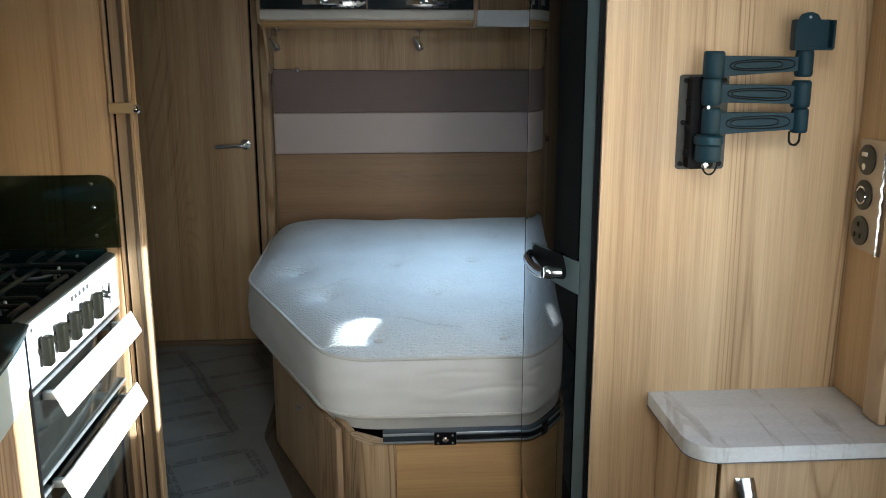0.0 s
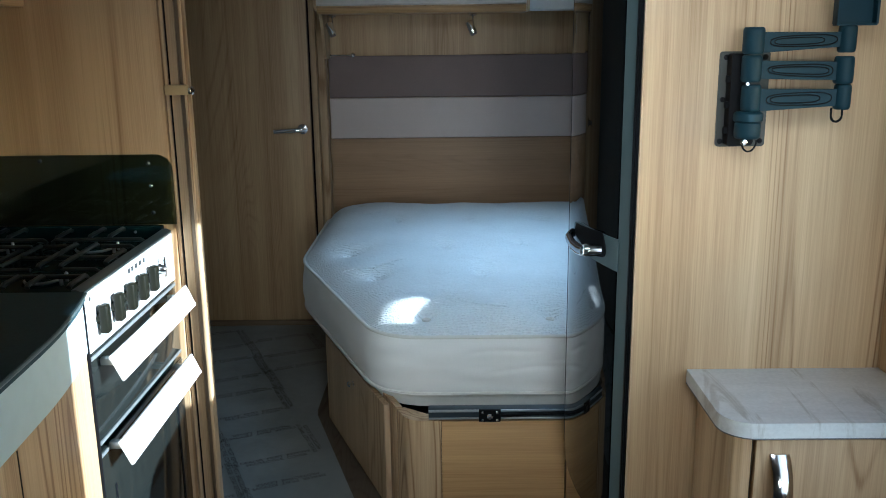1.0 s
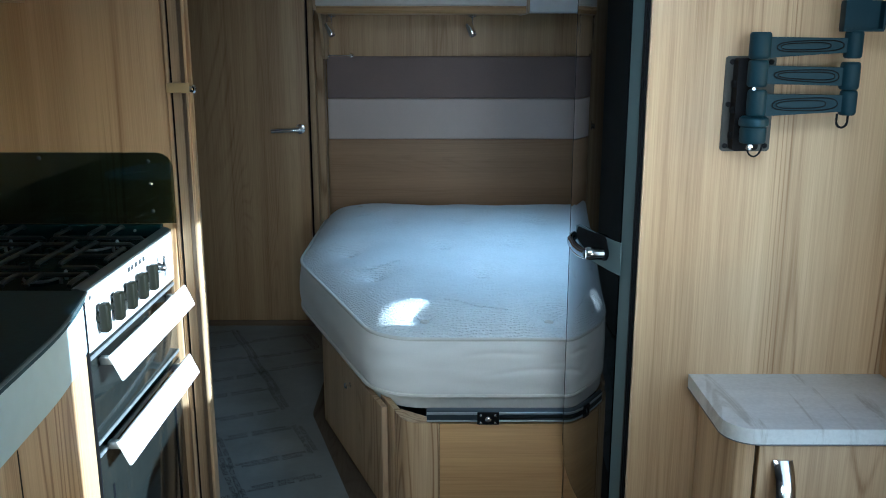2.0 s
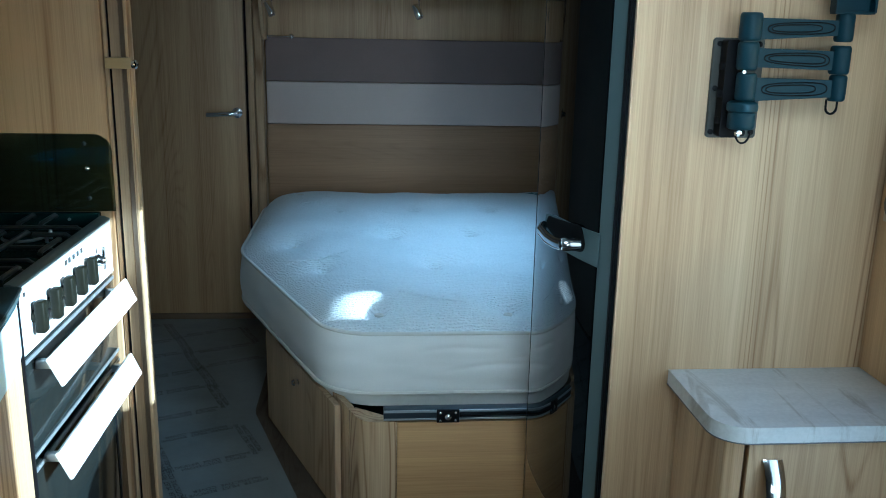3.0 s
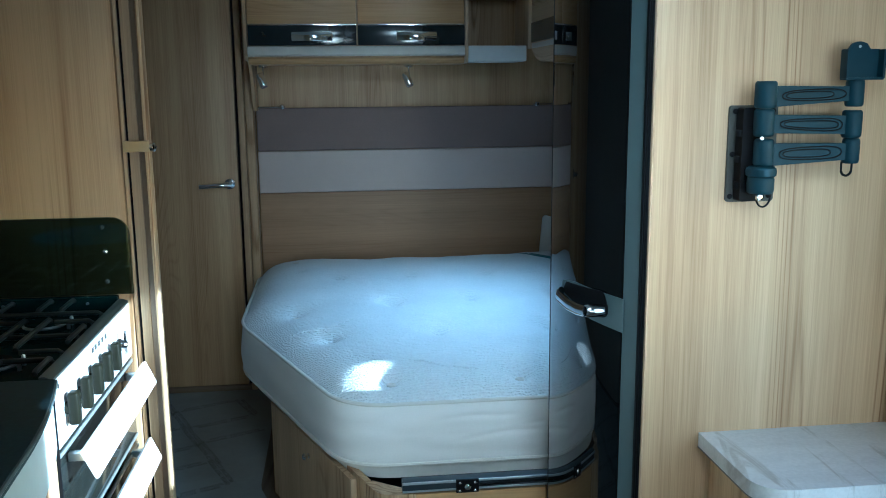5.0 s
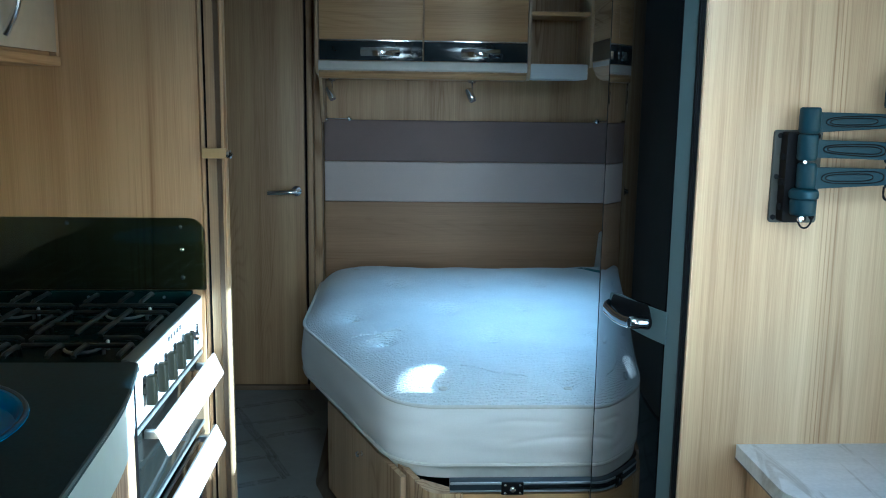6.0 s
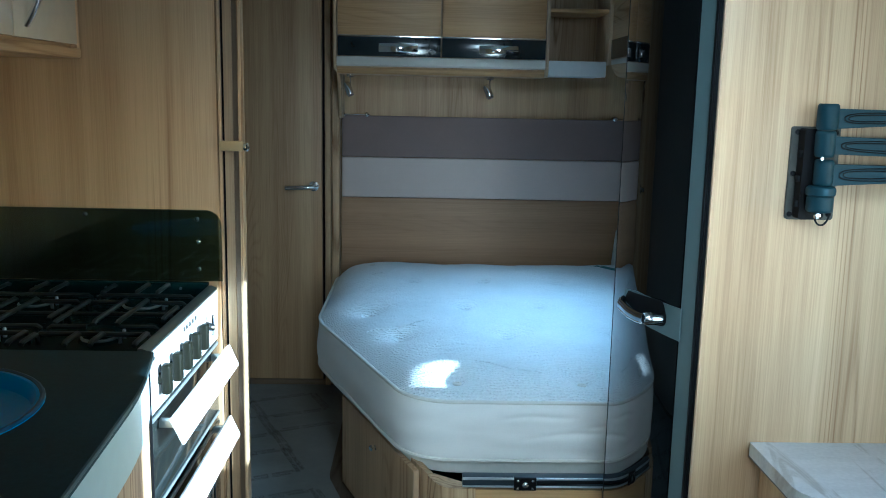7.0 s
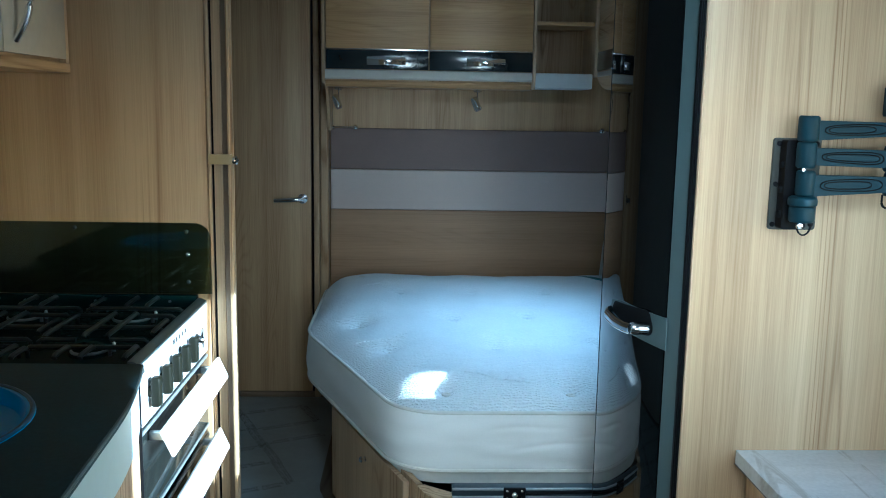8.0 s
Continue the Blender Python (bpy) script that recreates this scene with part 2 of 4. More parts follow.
def prism(points, axis, a, b, bevel=0.0, seg=2):
    """A polygon of 2D points drawn out along an axis (0, 1, 2) from a to b."""
    bm = bmesh.new()
    others = [k for k in range(3) if k != axis]
    rings = []
    for level in (a, b):
        ring = []
        for p in points:
            co = [0, 0, 0]
            co[axis], co[others[0]], co[others[1]] = level, p[0], p[1]
            ring.append(bm.verts.new(co))
        rings.append(ring)
    n = len(points)
    bm.faces.new(rings[0])
    bm.faces.new(rings[1][::-1])
    for i in range(n):
        bm.faces.new((rings[0][i], rings[0][(i + 1) % n], rings[1][(i + 1) % n], rings[1][i]))
    return solid(bm, bevel, seg)


def rounded(points, radii, steps=8):
    """A closed polygon with its corners rounded by the given radii."""
    out, n = [], len(points)
    for i in range(n):
        p, a, b = (Vector(points[k % n]) for k in (i, i - 1, i + 1))
        r = radii[i] if not isinstance(radii, (int, float)) else radii
        u, v = (a - p).normalized(), (b - p).normalized()
        half = math.acos(max(-1, min(1, u.dot(v)))) / 2
        if r <= 0 or half > 1.55:
            out.append(tuple(p))
            continue
        cut = min(r / math.tan(half), (a - p).length * 0.49, (b - p).length * 0.49)
        r = cut * math.tan(half)
        centre = p + (u + v).normalized() * (r / math.sin(half))
        s, e = p + u * cut - centre, p + v * cut - centre
        turn = s.angle_signed(e)
        for k in range(steps + 1):
            w = -turn * k / steps
            out.append((centre.x + s.x * math.cos(w) - s.y * math.sin(w), centre.y + s.x * math.sin(w) + s.y * math.cos(w)))
    return out


def tube(points, radius, seg=8, closed=False, squash=1.0):
    """A round bar along a line of points."""
    bm = bmesh.new()
    pts = [Vector(p) for p in points]
    n, rings = len(pts), []
    for i, p in enumerate(pts):
        a = pts[i - 1] if i or closed else p
        b = pts[(i + 1) % n] if i < n - 1 or closed else p
        way = (b - a).normalized()
        side = way.cross(Vector((0, 0, 1)))
        side = side.normalized() if side.length > 0.1 else Vector((1, 0, 0))
        up = side.cross(way).normalized()
        rings.append([bm.verts.new(p + radius * (math.cos(w) * side + squash * math.sin(w) * up))
                      for w in (2 * math.pi * k / seg for k in range(seg))])
    for i in range(n if closed else n - 1):
        r, s = rings[i], rings[(i + 1) % n]
        for k in range(seg):
            bm.faces.new((r[k], r[(k + 1) % seg], s[(k + 1) % seg], s[k]))
    if not closed:
        bm.faces.new(rings[0][::-1])
        bm.faces.new(rings[-1])
    return solid(bm)


def turned(profile, at, way=(0, 0, 1), seg=24):
    """A turned shape: (radius, height) pairs spun about an axis."""
    bm = bmesh.new()
    m = Matrix.Translation(at) @ Vector(way).to_track_quat("Z", "Y").to_matrix().to_4x4()
    rings = [[bm.verts.new(m @ Vector((r * math.cos(w), r * math.sin(w), h))) for w in (2 * math.pi * k / seg for k in range(seg))]
             for r, h in profile]
    for r, s in zip(rings, rings[1:]):
        for k in range(seg):
            bm.faces.new((r[k], r[(k + 1) % seg], s[(k + 1) % seg], s[k]))
    bm.faces.new(rings[0][::-1])
    bm.faces.new(rings[-1])
    return solid(bm)


def joined(*bms):
    out = bmesh.new()
    for bm in bms:
        me = bpy.data.meshes.new("tmp")
        bm.to_mesh(me)
        bm.free()
        out.from_mesh(me)
        bpy.data.meshes.remove(me)
    return out


def moved(bm, m):
    bm.transform(m)
    return bm


def mesh_object(name, bm, mat):
    me = bpy.data.meshes.new(name)
    bm.to_mesh(me)
    bm.free()
    me.materials.append(mat)
    for p in me.polygons:
        p.use_smooth = True
    me.set_sharp_from_angle(angle=radians(38))
    return new(name, me)


def part(name, bm, mat, parent, label=""):
    ob = mesh_object(name, bm, mat)
    ob.parent = parent
    if parent.type == "EMPTY":
        ob.matrix_parent_inverse = Matrix.Translation(parent.location).inverted()
    return tagged(ob, label)


def thing(name, at, label, category, group="", kind=""):
    ob = new(name)
    ob.location = at
    ob.empty_display_size = 0.05
    return tagged(ob, label, category, group, kind)


def piece(name, bm, mat, label, category, group="", kind=""):
    return tagged(mesh_object(name, bm, mat), label, category, group, kind)


# ---- structure ----
L, R, BACK, FRONT, TOP = -1.06, 0.985, 3.86, -2.4, 1.95
piece("floor", box(L, R, FRONT, BACK, -0.05, -0.004, 0), VINYL, "dark wood-look vinyl floor", "floor", kind="structure")
piece("ceiling", box(L - 0.06, R + 0.06, FRONT - 0.06, BACK + 0.06, TOP, TOP + 0.04, 0), CEILING, "plain pale ceiling", "ceiling", kind="structure")
piece("wall_left", box(L - 0.05, L, FRONT, BACK, 0, TOP, 0), WALL, "plain side wall", "wall", kind="structure")
piece("wall_rear", box(L, R, BACK, BACK + 0.05, 0, TOP, 0), OAK_Z, "oak laminate end wall", "wall", kind="structure")


def wall_with_openings(x0, x1, z0, z1, y0, y1, holes):
    """A flat wall with polygon openings cut right through it."""
    bm = bmesh.new()
    outer = [bm.verts.new((x, y0, z)) for x, z in ((x0, z0), (x1, z0), (x1, z1), (x0, z1))]
    edges = [bm.edges.new((outer[i], outer[(i + 1) % 4])) for i in range(4)]
    for hole in holes:
        vs = [bm.verts.new((x, y0, z)) for x, z in hole]
        edges += [bm.edges.new((vs[i], vs[(i + 1) % len(vs)])) for i in range(len(vs))]
    bmesh.ops.triangle_fill(bm, use_beauty=True, use_dissolve=False, edges=edges)
    res = bmesh.ops.extrude_face_region(bm, geom=bm.faces[:])
    bmesh.ops.translate(bm, vec=(0, y1 - y0, 0), verts=[v for v in res["geom"] if isinstance(v, bmesh.types.BMVert)])
    return solid(bm)


# Unseen openings shaped to form the sun patches: at the assumed entrance door, and an invented slit by the bed. The low
# sun comes in there.
SUN_OPENING = rounded([(0.633, 0.25), (0.633, 1.321), (1.310, 1.321), (1.310, 0.895), (0.98, 0.86), (0.80, 0.25)], [0, 0.02, 0.004, 0.01, 0.1, 0.02], 5)
PATCH_SLIT = rounded([(1.812, 0.846), (1.945, 0.858), (2.062, 0.829), (1.850, 0.8045)], [0.012, 0.03, 0.012, 0.02], 5)
piece("wall_front", box(L, R, FRONT - 0.03, FRONT, 0, TOP, 0), WALL, "plain end wall", "wall", kind="structure")
side_wall = wall_with_openings(FRONT, BACK, 0, TOP, -0.02, 0.0, [SUN_OPENING, PATCH_SLIT])
piece("wall_right", moved(side_wall, Matrix.Translation((R, 0, 0)) @ Matrix.Rotation(radians(90), 4, "Z")), OAK_Z,
      "oak laminate side wall with openings shaped for the sun patches", "wall", kind="structure")


def window(name, x0, x1, y0, y1, z0, z1, along, blind=True):
    label = "assumed front window, unseen, with a drawn pleated blind" if blind else "assumed bed window with a dark pane added to darken reflections"
    w = thing(name, ((x0 + x1) / 2, (y0 + y1) / 2, z0), label, "window", kind="structure")
    part("blind" if blind else "pane", box(x0, x1, y0, y1, z0, z1, 0), BLIND if blind else DARK_PANE, w)
    for k, (a, b) in enumerate(((0, 0.03), (0.97, 1))):
        if along == 0:
            part("frame", box(x0 + (x1 - x0) * a, x0 + (x1 - x0) * b, y1, y1 + 0.02, z0, z1, 0.004), IVORY, w)
        else:
            xs = (x0 - 0.02, x0) if x0 > 0 else (x1, x1 + 0.02)
            part("frame", box(*xs, y0 + (y1 - y0) * a, y0 + (y1 - y0) * b, z0, z1, 0.004), IVORY, w)
    return w


# Unseen window placed to follow the front lamp.
window("window_1", 0.45, 0.97, FRONT + 0.001, FRONT + 0.02, 0.66, 1.30, 0)
# Unseen dark pane added so that the fridge door reflects less light.
window("window_2", R - 0.02, R - 0.001, 2.35, 3.76, 0.72, 1.36, 1, False)



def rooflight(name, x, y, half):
    """An unseen rooflight frame under the ceiling, added over a fill lamp."""
    w = thing(name, (x, y, TOP - 0.02), "unseen rooflight frame added over a fill lamp", "rooflight", kind="structure")
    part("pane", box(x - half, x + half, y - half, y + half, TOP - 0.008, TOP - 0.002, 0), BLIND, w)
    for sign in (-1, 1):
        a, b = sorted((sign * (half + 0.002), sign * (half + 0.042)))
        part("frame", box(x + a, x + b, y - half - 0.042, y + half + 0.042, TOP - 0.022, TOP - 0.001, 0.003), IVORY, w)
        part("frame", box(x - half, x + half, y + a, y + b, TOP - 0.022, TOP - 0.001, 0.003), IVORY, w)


# Invented frames for the two overhead fill lamps.
rooflight("bed_fill_frame", 0.40, 2.80, 0.32)
rooflight("aisle_fill_frame", 0.24, 0.48, 0.25)

# Tall partition at the end of the kitchen, and the slim stacked edges of the screen beside it.
piece("partition", box(L, -0.474, 1.83, 1.855, 0, TOP, 0.0015), OAK_Z, "tall oak laminate partition beside the cooker", "partition", kind="structure")
screen = thing("folded_screen_door", (-0.45, 1.86, 0), "folded oak screen door held back by a tan strap", "door")
part("back_strip", box(-0.472, -0.465, 1.838, 1.86, 0.002, TOP - 0.01, 0.001), OAK_EDGE, screen)
# Black strip stands for the shade in the gap.
part("gap_seal", box(-0.4645, -0.460, 1.842, 1.856, 0.002, TOP - 0.01, 0), RUBBER, screen)
part("stile", box(-0.4595, -0.440, 1.836, 1.855, 0.002, TOP - 0.01, 0.003), OAK_Z, screen)
# Nearly flush strip; a darker brown stands for the groove's shade.
part("groove", box(-0.440, -0.427, 1.839, 1.855, 0.002, TOP - 0.01, 0.001), GROOVE, screen)
part("edge_strip", box(-0.426, -0.418, 1.818, 1.852, 0.002, TOP - 0.01, 0.0025), OAK_Z, screen)
strap = part("strap", box(-0.465, -0.414, 1.809, 1.8175, 1.181, 1.203, 0.003), BRASS, screen, "tan holding strap")
part("stud", turned([(0.004, 0), (0.009, 0.003), (0.009, 0.009), (0.005, 0.012)], (-0.414, 1.813, 1.190), (1, -0.25, 0), 16), CHROME, strap, "small brass stud")

# Rear: washroom door, post, end panel
door = tagged(part("door_leaf", box(-1.0, -0.466, 3.775, 3.80, 0.02, 1.9, 0.002), OAK_CALM, thing("door_1", (-0.72, 3.78, 0), "closed oak laminate washroom door with chrome lever", "door", kind="structure")))
lever = part("handle", joined(turned([(0.022, 0), (0.022, 0.006), (0.012, 0.009), (0.011, 0.045), (0.006, 0.048)], (-0.502, 3.775, 0.903), (0, -1, 0), 20),
             tube([(-0.502, 3.735, 0.903), (-0.525, 3.728, 0.902), (-0.565, 3.726, 0.900), (-0.620, 3.732, 0.897)], 0.0145, 12, squash=0.8)), CHROME, door, "chrome lever handle")
piece("door_threshold", box(L, -0.45, 3.76, 3.80, -0.003, 0.018, 0.002), GROOVE, "dark oak threshold under the washroom door", "trim", kind="structure")
# Another black strip, put in for the shaded gap by the door.
piece("door_gap_seal", box(-0.464, -0.452, 3.785, 3.80, 0.0, TOP, 0), RUBBER, "black strip for the dark gap beside the washroom door", "trim", kind="structure")
post = thing("door_post", (-0.42, 3.76, 0), "rounded oak door post beside the headboard", "post", kind="structure")
part("stile", box(-0.451, -0.425, 3.745, 3.82, 0, TOP, 0.006, 3), OAK_Z, post)
part("return", box(-0.4235, -0.388, 3.755, 3.83, 0, TOP, 0.008, 3), OAK_Z, post)
piece("end_panel", box(-0.386, R, 3.838, 3.858, 0.0, TOP, 0.0), OAK_CALM, "oak laminate panel behind the bed head", "panel", kind="structure")

# ---- bed end: headboard ----
head = thing("headboard", (0.28, 3.82, 0.35), "banded headboard of grey fabric, pale leatherette and wood", "headboard")
part("grey_band", box(-0.383, 0.95, 3.815, 3.838, 1.034, 1.214, 0.005, 3), BAND_GREY, head, "grey-brown fabric band")
part("pale_band", box(-0.383, 0.95, 3.813, 3.838, 0.855, 1.032, 0.005, 3), BAND_WHITE, head, "pale leatherette band")
part("wood_band", box(-0.383, 0.95, 3.818, 3.838, 0.40, 0.853, 0.002), BAND_WOOD, head, "horizontal grained wood band")
for sx, x0, x1 in ((1, -0.386, -0.262), (-1, 0.80, 0.93)):
    clip = thing("headboard_clip", ((x0 + x1) / 2, 3.81, 1.21), "chrome rod clip along the headboard top", "clip", "headboard clips")
    part("rod", tube([(x0, 3.809, 1.219), (x1, 3.809, 1.219)], 0.0028, 8), CHROME, clip)
    for x in ((x0 + 0.008, x1 - 0.012) if sx > 0 else (x0 + 0.02,)):
        part("knob", turned([(0.006, 0), (0.010, 0.003), (0.010, 0.011), (0.006, 0.014)], (x, 3.815, 1.219), (0, -1, 0), 14), CHROME, clip)

# ---- overhead cabinets above the bed ----
CY = 3.45
over = thing("overhead_cabinet", (0.04, 3.6, 1.386), "oak overhead cabinet with two doors above the bed", "cabinet")
part("body", box(-0.372, 0.462, CY + 0.02, 3.836, 1.40, TOP - 0.01, 0.001), OAK_Z, over)
part("side_panel", prism(rounded([(CY + 0.002, TOP - 0.01), (CY + 0.002, 1.40), (3.60, 1.40), (3.70, 1.205), (3.83, 1.205), (3.83, TOP - 0.01)], [0, 0.03, 0.1, 0.03, 0, 0]), 0, -0.384, -0.3725, 0.002), OAK_Z, over)
part("end_cheek", prism(rounded([(CY - 0.004, TOP - 0.01), (CY - 0.004, 1.386), (3.83, 1.386), (3.83, TOP - 0.01)], [0, 0.03, 0, 0]), 0, 0.4525, 0.4645, 0.002), OAK_EDGE, over)
part("pelmet", prism(rounded([(CY, 1.452), (CY - 0.004, 1.418), (CY + 0.05, 1.412), (CY + 0.05, 1.452)], [0.003, 0.006, 0, 0]), 0, -0.3715, 0.4515, 0.001), IVORY, over, "ivory moulded pelmet")
part("underside", prism(rounded([(CY + 0.002, 1.411), (CY + 0.03, 1.386), (3.83, 1.388), (3.83, 1.411)], [0.01, 0.01, 0, 0]), 0, -0.3715, 0.4515, 0.001), OAK_X, over)


def flap(x0, x1, parent, handle_x):
    d = part("door", box(x0, x1, CY - 0.002, CY + 0.018, 1.534, TOP - 0.03, 0.002), OAK_X, parent)
    part("dark_band", box(x0, x1, CY - 0.004, CY + 0.018, 1.455, 1.528, 0.0015), BAND_GLOSS, d, "glossy black lower band")
    part("trim", box(x0, x1, CY - 0.006, CY + 0.01, 1.528, 1.534, 0.001), CHROME, d, "thin chrome trim")
    arc = [(handle_x - 0.075 + 0.15 * k / 12, CY - 0.006 - 0.022 * math.sin(math.pi * k / 12), 1.487) for k in range(13)]
    part("handle", tube(arc, 0.005, 10, squash=3.4), CHROME, d, "arched chrome handle")


flap(-0.368, 0.036, over, -0.13)
flap(0.042, 0.450, over, 0.265)

niche = thing("open_shelf_unit", (0.58, 3.6, 1.386), "open oak corner shelf unit beside the overhead cabinet", "shelf")
part("back", box(0.466, 0.70, 3.70, 3.72, 1.40, TOP - 0.01, 0.0), OAK_Z, niche)
part("shelf", box(0.466, 0.70, CY + 0.02, 3.70, 1.640, 1.655, 0.002), OAK_X, niche)
part("base", box(0.466, 0.695, CY + 0.005, 3.70, 1.392, 1.452, 0.004), WHITE, niche, "white base board")
part("side", box(0.700, 0.712, CY - 0.002, 3.72, 1.44, TOP - 0.01, 0.002), OAK_EDGE, niche)

side_lock = thing("side_locker", (0.85, 2.8, 1.386), "oak side locker with black band above the bed", "cabinet")
prof = rounded([(0.712, TOP - 0.01), (0.712, 1.44), (0.735, 1.39), (R - 0.001, 1.39), (R - 0.001, TOP - 0.01)], [0, 0.05, 0.04, 0, 0])
part("body", prism(prof, 1, 2.14, CY - 0.004, 0.001), OAK_Y, side_lock)
part("dark_band", box(0.706, 0.712, 2.16, CY - 0.02, 1.462, 1.535, 0.001), BAND_GLOSS, side_lock, "glossy black band")
part("pelmet", box(0.709, 0.7145, 2.16, CY - 0.02, 1.440, 1.458, 0.001), IVORY, side_lock, "ivory pelmet")
for y in (2.88, 2.45):
    part("handle", tube([(0.706 - 0.024 * math.sin(math.pi * k / 10), y - 0.07 + 0.14 * k / 10, 1.495) for k in range(11)], 0.005, 8, squash=2.6), CHROME, side_lock, "arched chrome handle")


def spot_lamp(x):
    lamp = thing("reading_lamp", (x, 3.60, 1.386), "small chrome reading spot under the overhead cabinet", "lamp", "reading lamps")
    part("base", turned([(0.018, 0), (0.018, -0.008), (0.012, -0.012)], (x, 3.60, 1.386), (0, 0, 1), 20), CHROME, lamp)
    part("stem", tube([(x, 3.60, 1.378), (x, 3.597, 1.345), (x - 0.004, 3.59, 1.335)], 0.0045, 8), CHROME, lamp)
    part("shade", turned([(0.010, 0.030), (0.015, 0.026), (0.016, -0.022), (0.013, -0.028)], (x - 0.006, 3.585, 1.325), (-0.45, 0.3, 1), 18), CHROME, lamp, "chrome lamp head")


spot_lamp(-0.33)
spot_lamp(0.245)
board = piece("loose_white_board", prism(rounded([(0.83, 0.50), (0.85, 0.735), (0.95, 0.70), (0.95, 0.50)], [0, 0.015, 0.015, 0]), 1, 3.794, 3.806, 0.002), WHITE,
              "white board leaning on the headboard", "board")

# ---- bed ----
bed = thing("bed", (0.3, 2.9, 0), "oak laminate fixed bed with cut corner and storage drawer", "bed")
part("plinth", prism([(-0.25, 3.82), (-0.25, 2.80), (0.0363, 2.1558), (0.1223, 2.0708), (0.97, 2.0708), (0.97, 3.82)], 2, -0.004, 0.05), RUBBER, bed, "recessed dark plinth")
part("front_panel", box(0.1175, 0.4451, 2.0307, 2.0467, -0.003, 0.3126, 0.002), OAK_X, bed)
part("front_panel", box(0.4479, 0.97, 2.0307, 2.0467, -0.003, 0.3126, 0.002), OAK_X, bed)
arcp = rounded([(-0.004, 2.108), (0.030, 2.0278), (0.1165, 2.0278)], [0, 0.06, 0], 8)
part("corner_post", prism(arcp + [(0.1165, 2.0459), (0.014, 2.118)], 2, 0.002, 0.3164, 0.001), OAK_Z, bed)
part("side_frame", prism([(-0.287, 2.788), (-0.006, 2.110), (0.0095, 2.1165), (-0.2715, 2.7945)], 2, -0.003, 0.3190, 0.0), OAK_Z, bed)
part("side_frame", prism([(-0.287, 3.80), (-0.287, 2.7885), (-0.2715, 2.795), (-0.2715, 3.80)], 2, -0.003, 0.3035, 0.0), OAK_Z, bed)
p0, p1 = Vector((-0.268, 2.742)), Vector((-0.028, 2.154))
way2 = (p1 - p0).normalized()
out2 = Vector((way2.y, -way2.x))
quad = [p0 + out2 * 0.002, p1 + out2 * 0.002, p1 + out2 * 0.018, p0 + out2 * 0.018]
drawer = part("drawer_front", prism([tuple(q) for q in quad], 2, 0.006, 0.312, 0.0015), OAK_Z, bed)
k0 = p0 + way2 * 0.34 + out2 * 0.018
part("knob", turned([(0.008, 0), (0.008, 0.003), (0.004, 0.004), (0.004, 0.012), (0.010, 0.015), (0.007, 0.020)], (k0.x, k0.y, 0.261), (out2.x, out2.y, 0), 14), CHROME, drawer, "small chrome button catch")
part("edge_lip", prism([tuple(q) for q in (p1 + out2 * 0.002 + way2 * 0.0015, p1 + out2 * 0.018 + way2 * 0.0015, p1 + out2 * 0.018 + way2 * 0.009, p1 + out2 * 0.002 + way2 * 0.009)], 2, 0.006, 0.312, 0.001), OAK_EDGE, drawer)
# Solid black block added for the darkness of the hollow base.
part("inside", prism([(-0.26, 3.80), (-0.26, 2.80), (0.0268, 2.1467), (0.1127, 2.0708), (0.96, 2.0708), (0.96, 3.80)], 2, 0.02, 0.25), RUBBER, bed)

lift = part("lift_rail", box(0.0841, 0.95, 2.0326, 2.0612, 0.3183, 0.3469, 0.003), DARK_STEEL, bed, "dark steel lifting rail")
part("rail_lip", box(0.0841, 0.95, 2.0292, 2.0321, 0.3393, 0.346, 0.001), ALU, lift)
part("rail_foot", box(0.0841, 0.95, 2.0292, 2.0321, 0.3192, 0.324, 0.001), ALU, lift)
plate = part("bracket", box(0.2159, 0.2731, 2.0221, 2.0287, 0.3145, 0.3488, 0.002), RUBBER, bed, "black pivot bracket")
part("bolt", turned([(0.008, 0), (0.008, 0.005), (0.004, 0.007)], (0.2445, 2.0221, 0.3317), (0, -1, 0), 14), CHROME, plate)
for bx in (0.2254, 0.2636):
    for bz in (0.3211, 0.3422):
        part("bolt", turned([(0.0035, 0), (0.0035, 0.003), (0.002, 0.004)], (bx, 2.0221, bz), (0, -1, 0), 10), CHROME, plate)
part("gas_strut", tube([(0.2731, 2.0221, 0.3355), (0.5711, 2.0259, 0.3412)], 0.005, 8), RUBBER, lift)

MATT = [(-0.392, 3.805), (-0.392, 2.98), (-0.050, 2.15), (0.965, 2.15), (0.965, 3.805)]
MATT_R = [0.13, 0.42, 0.17, 0.03, 0.03]
part("slat_frame", prism(rounded([(x + (0.020 if x < 0 else -0.02), y + (0.002 if y < 3 else -0.03)) for x, y in MATT], [0.12, 0.40, 0.16, 0.03, 0.03]), 2, 0.304, 0.336, 0.004), SLAT, bed, "pale board beneath the mattress")

TUFTS = [(0.075, 2.263), (0.426, 2.267), (0.785, 2.27), (-0.088, 2.62), (0.252, 2.624), (0.60, 2.63), (-0.20, 2.904), (0.128, 2.957), (0.40, 2.99),
         (0.72, 2.99), (-0.063, 3.332), (0.221, 3.347), (0.52, 3.342), (0.82, 3.34), (-0.233, 3.629), (0.06, 3.69), (0.343, 3.696), (0.65, 3.70)]


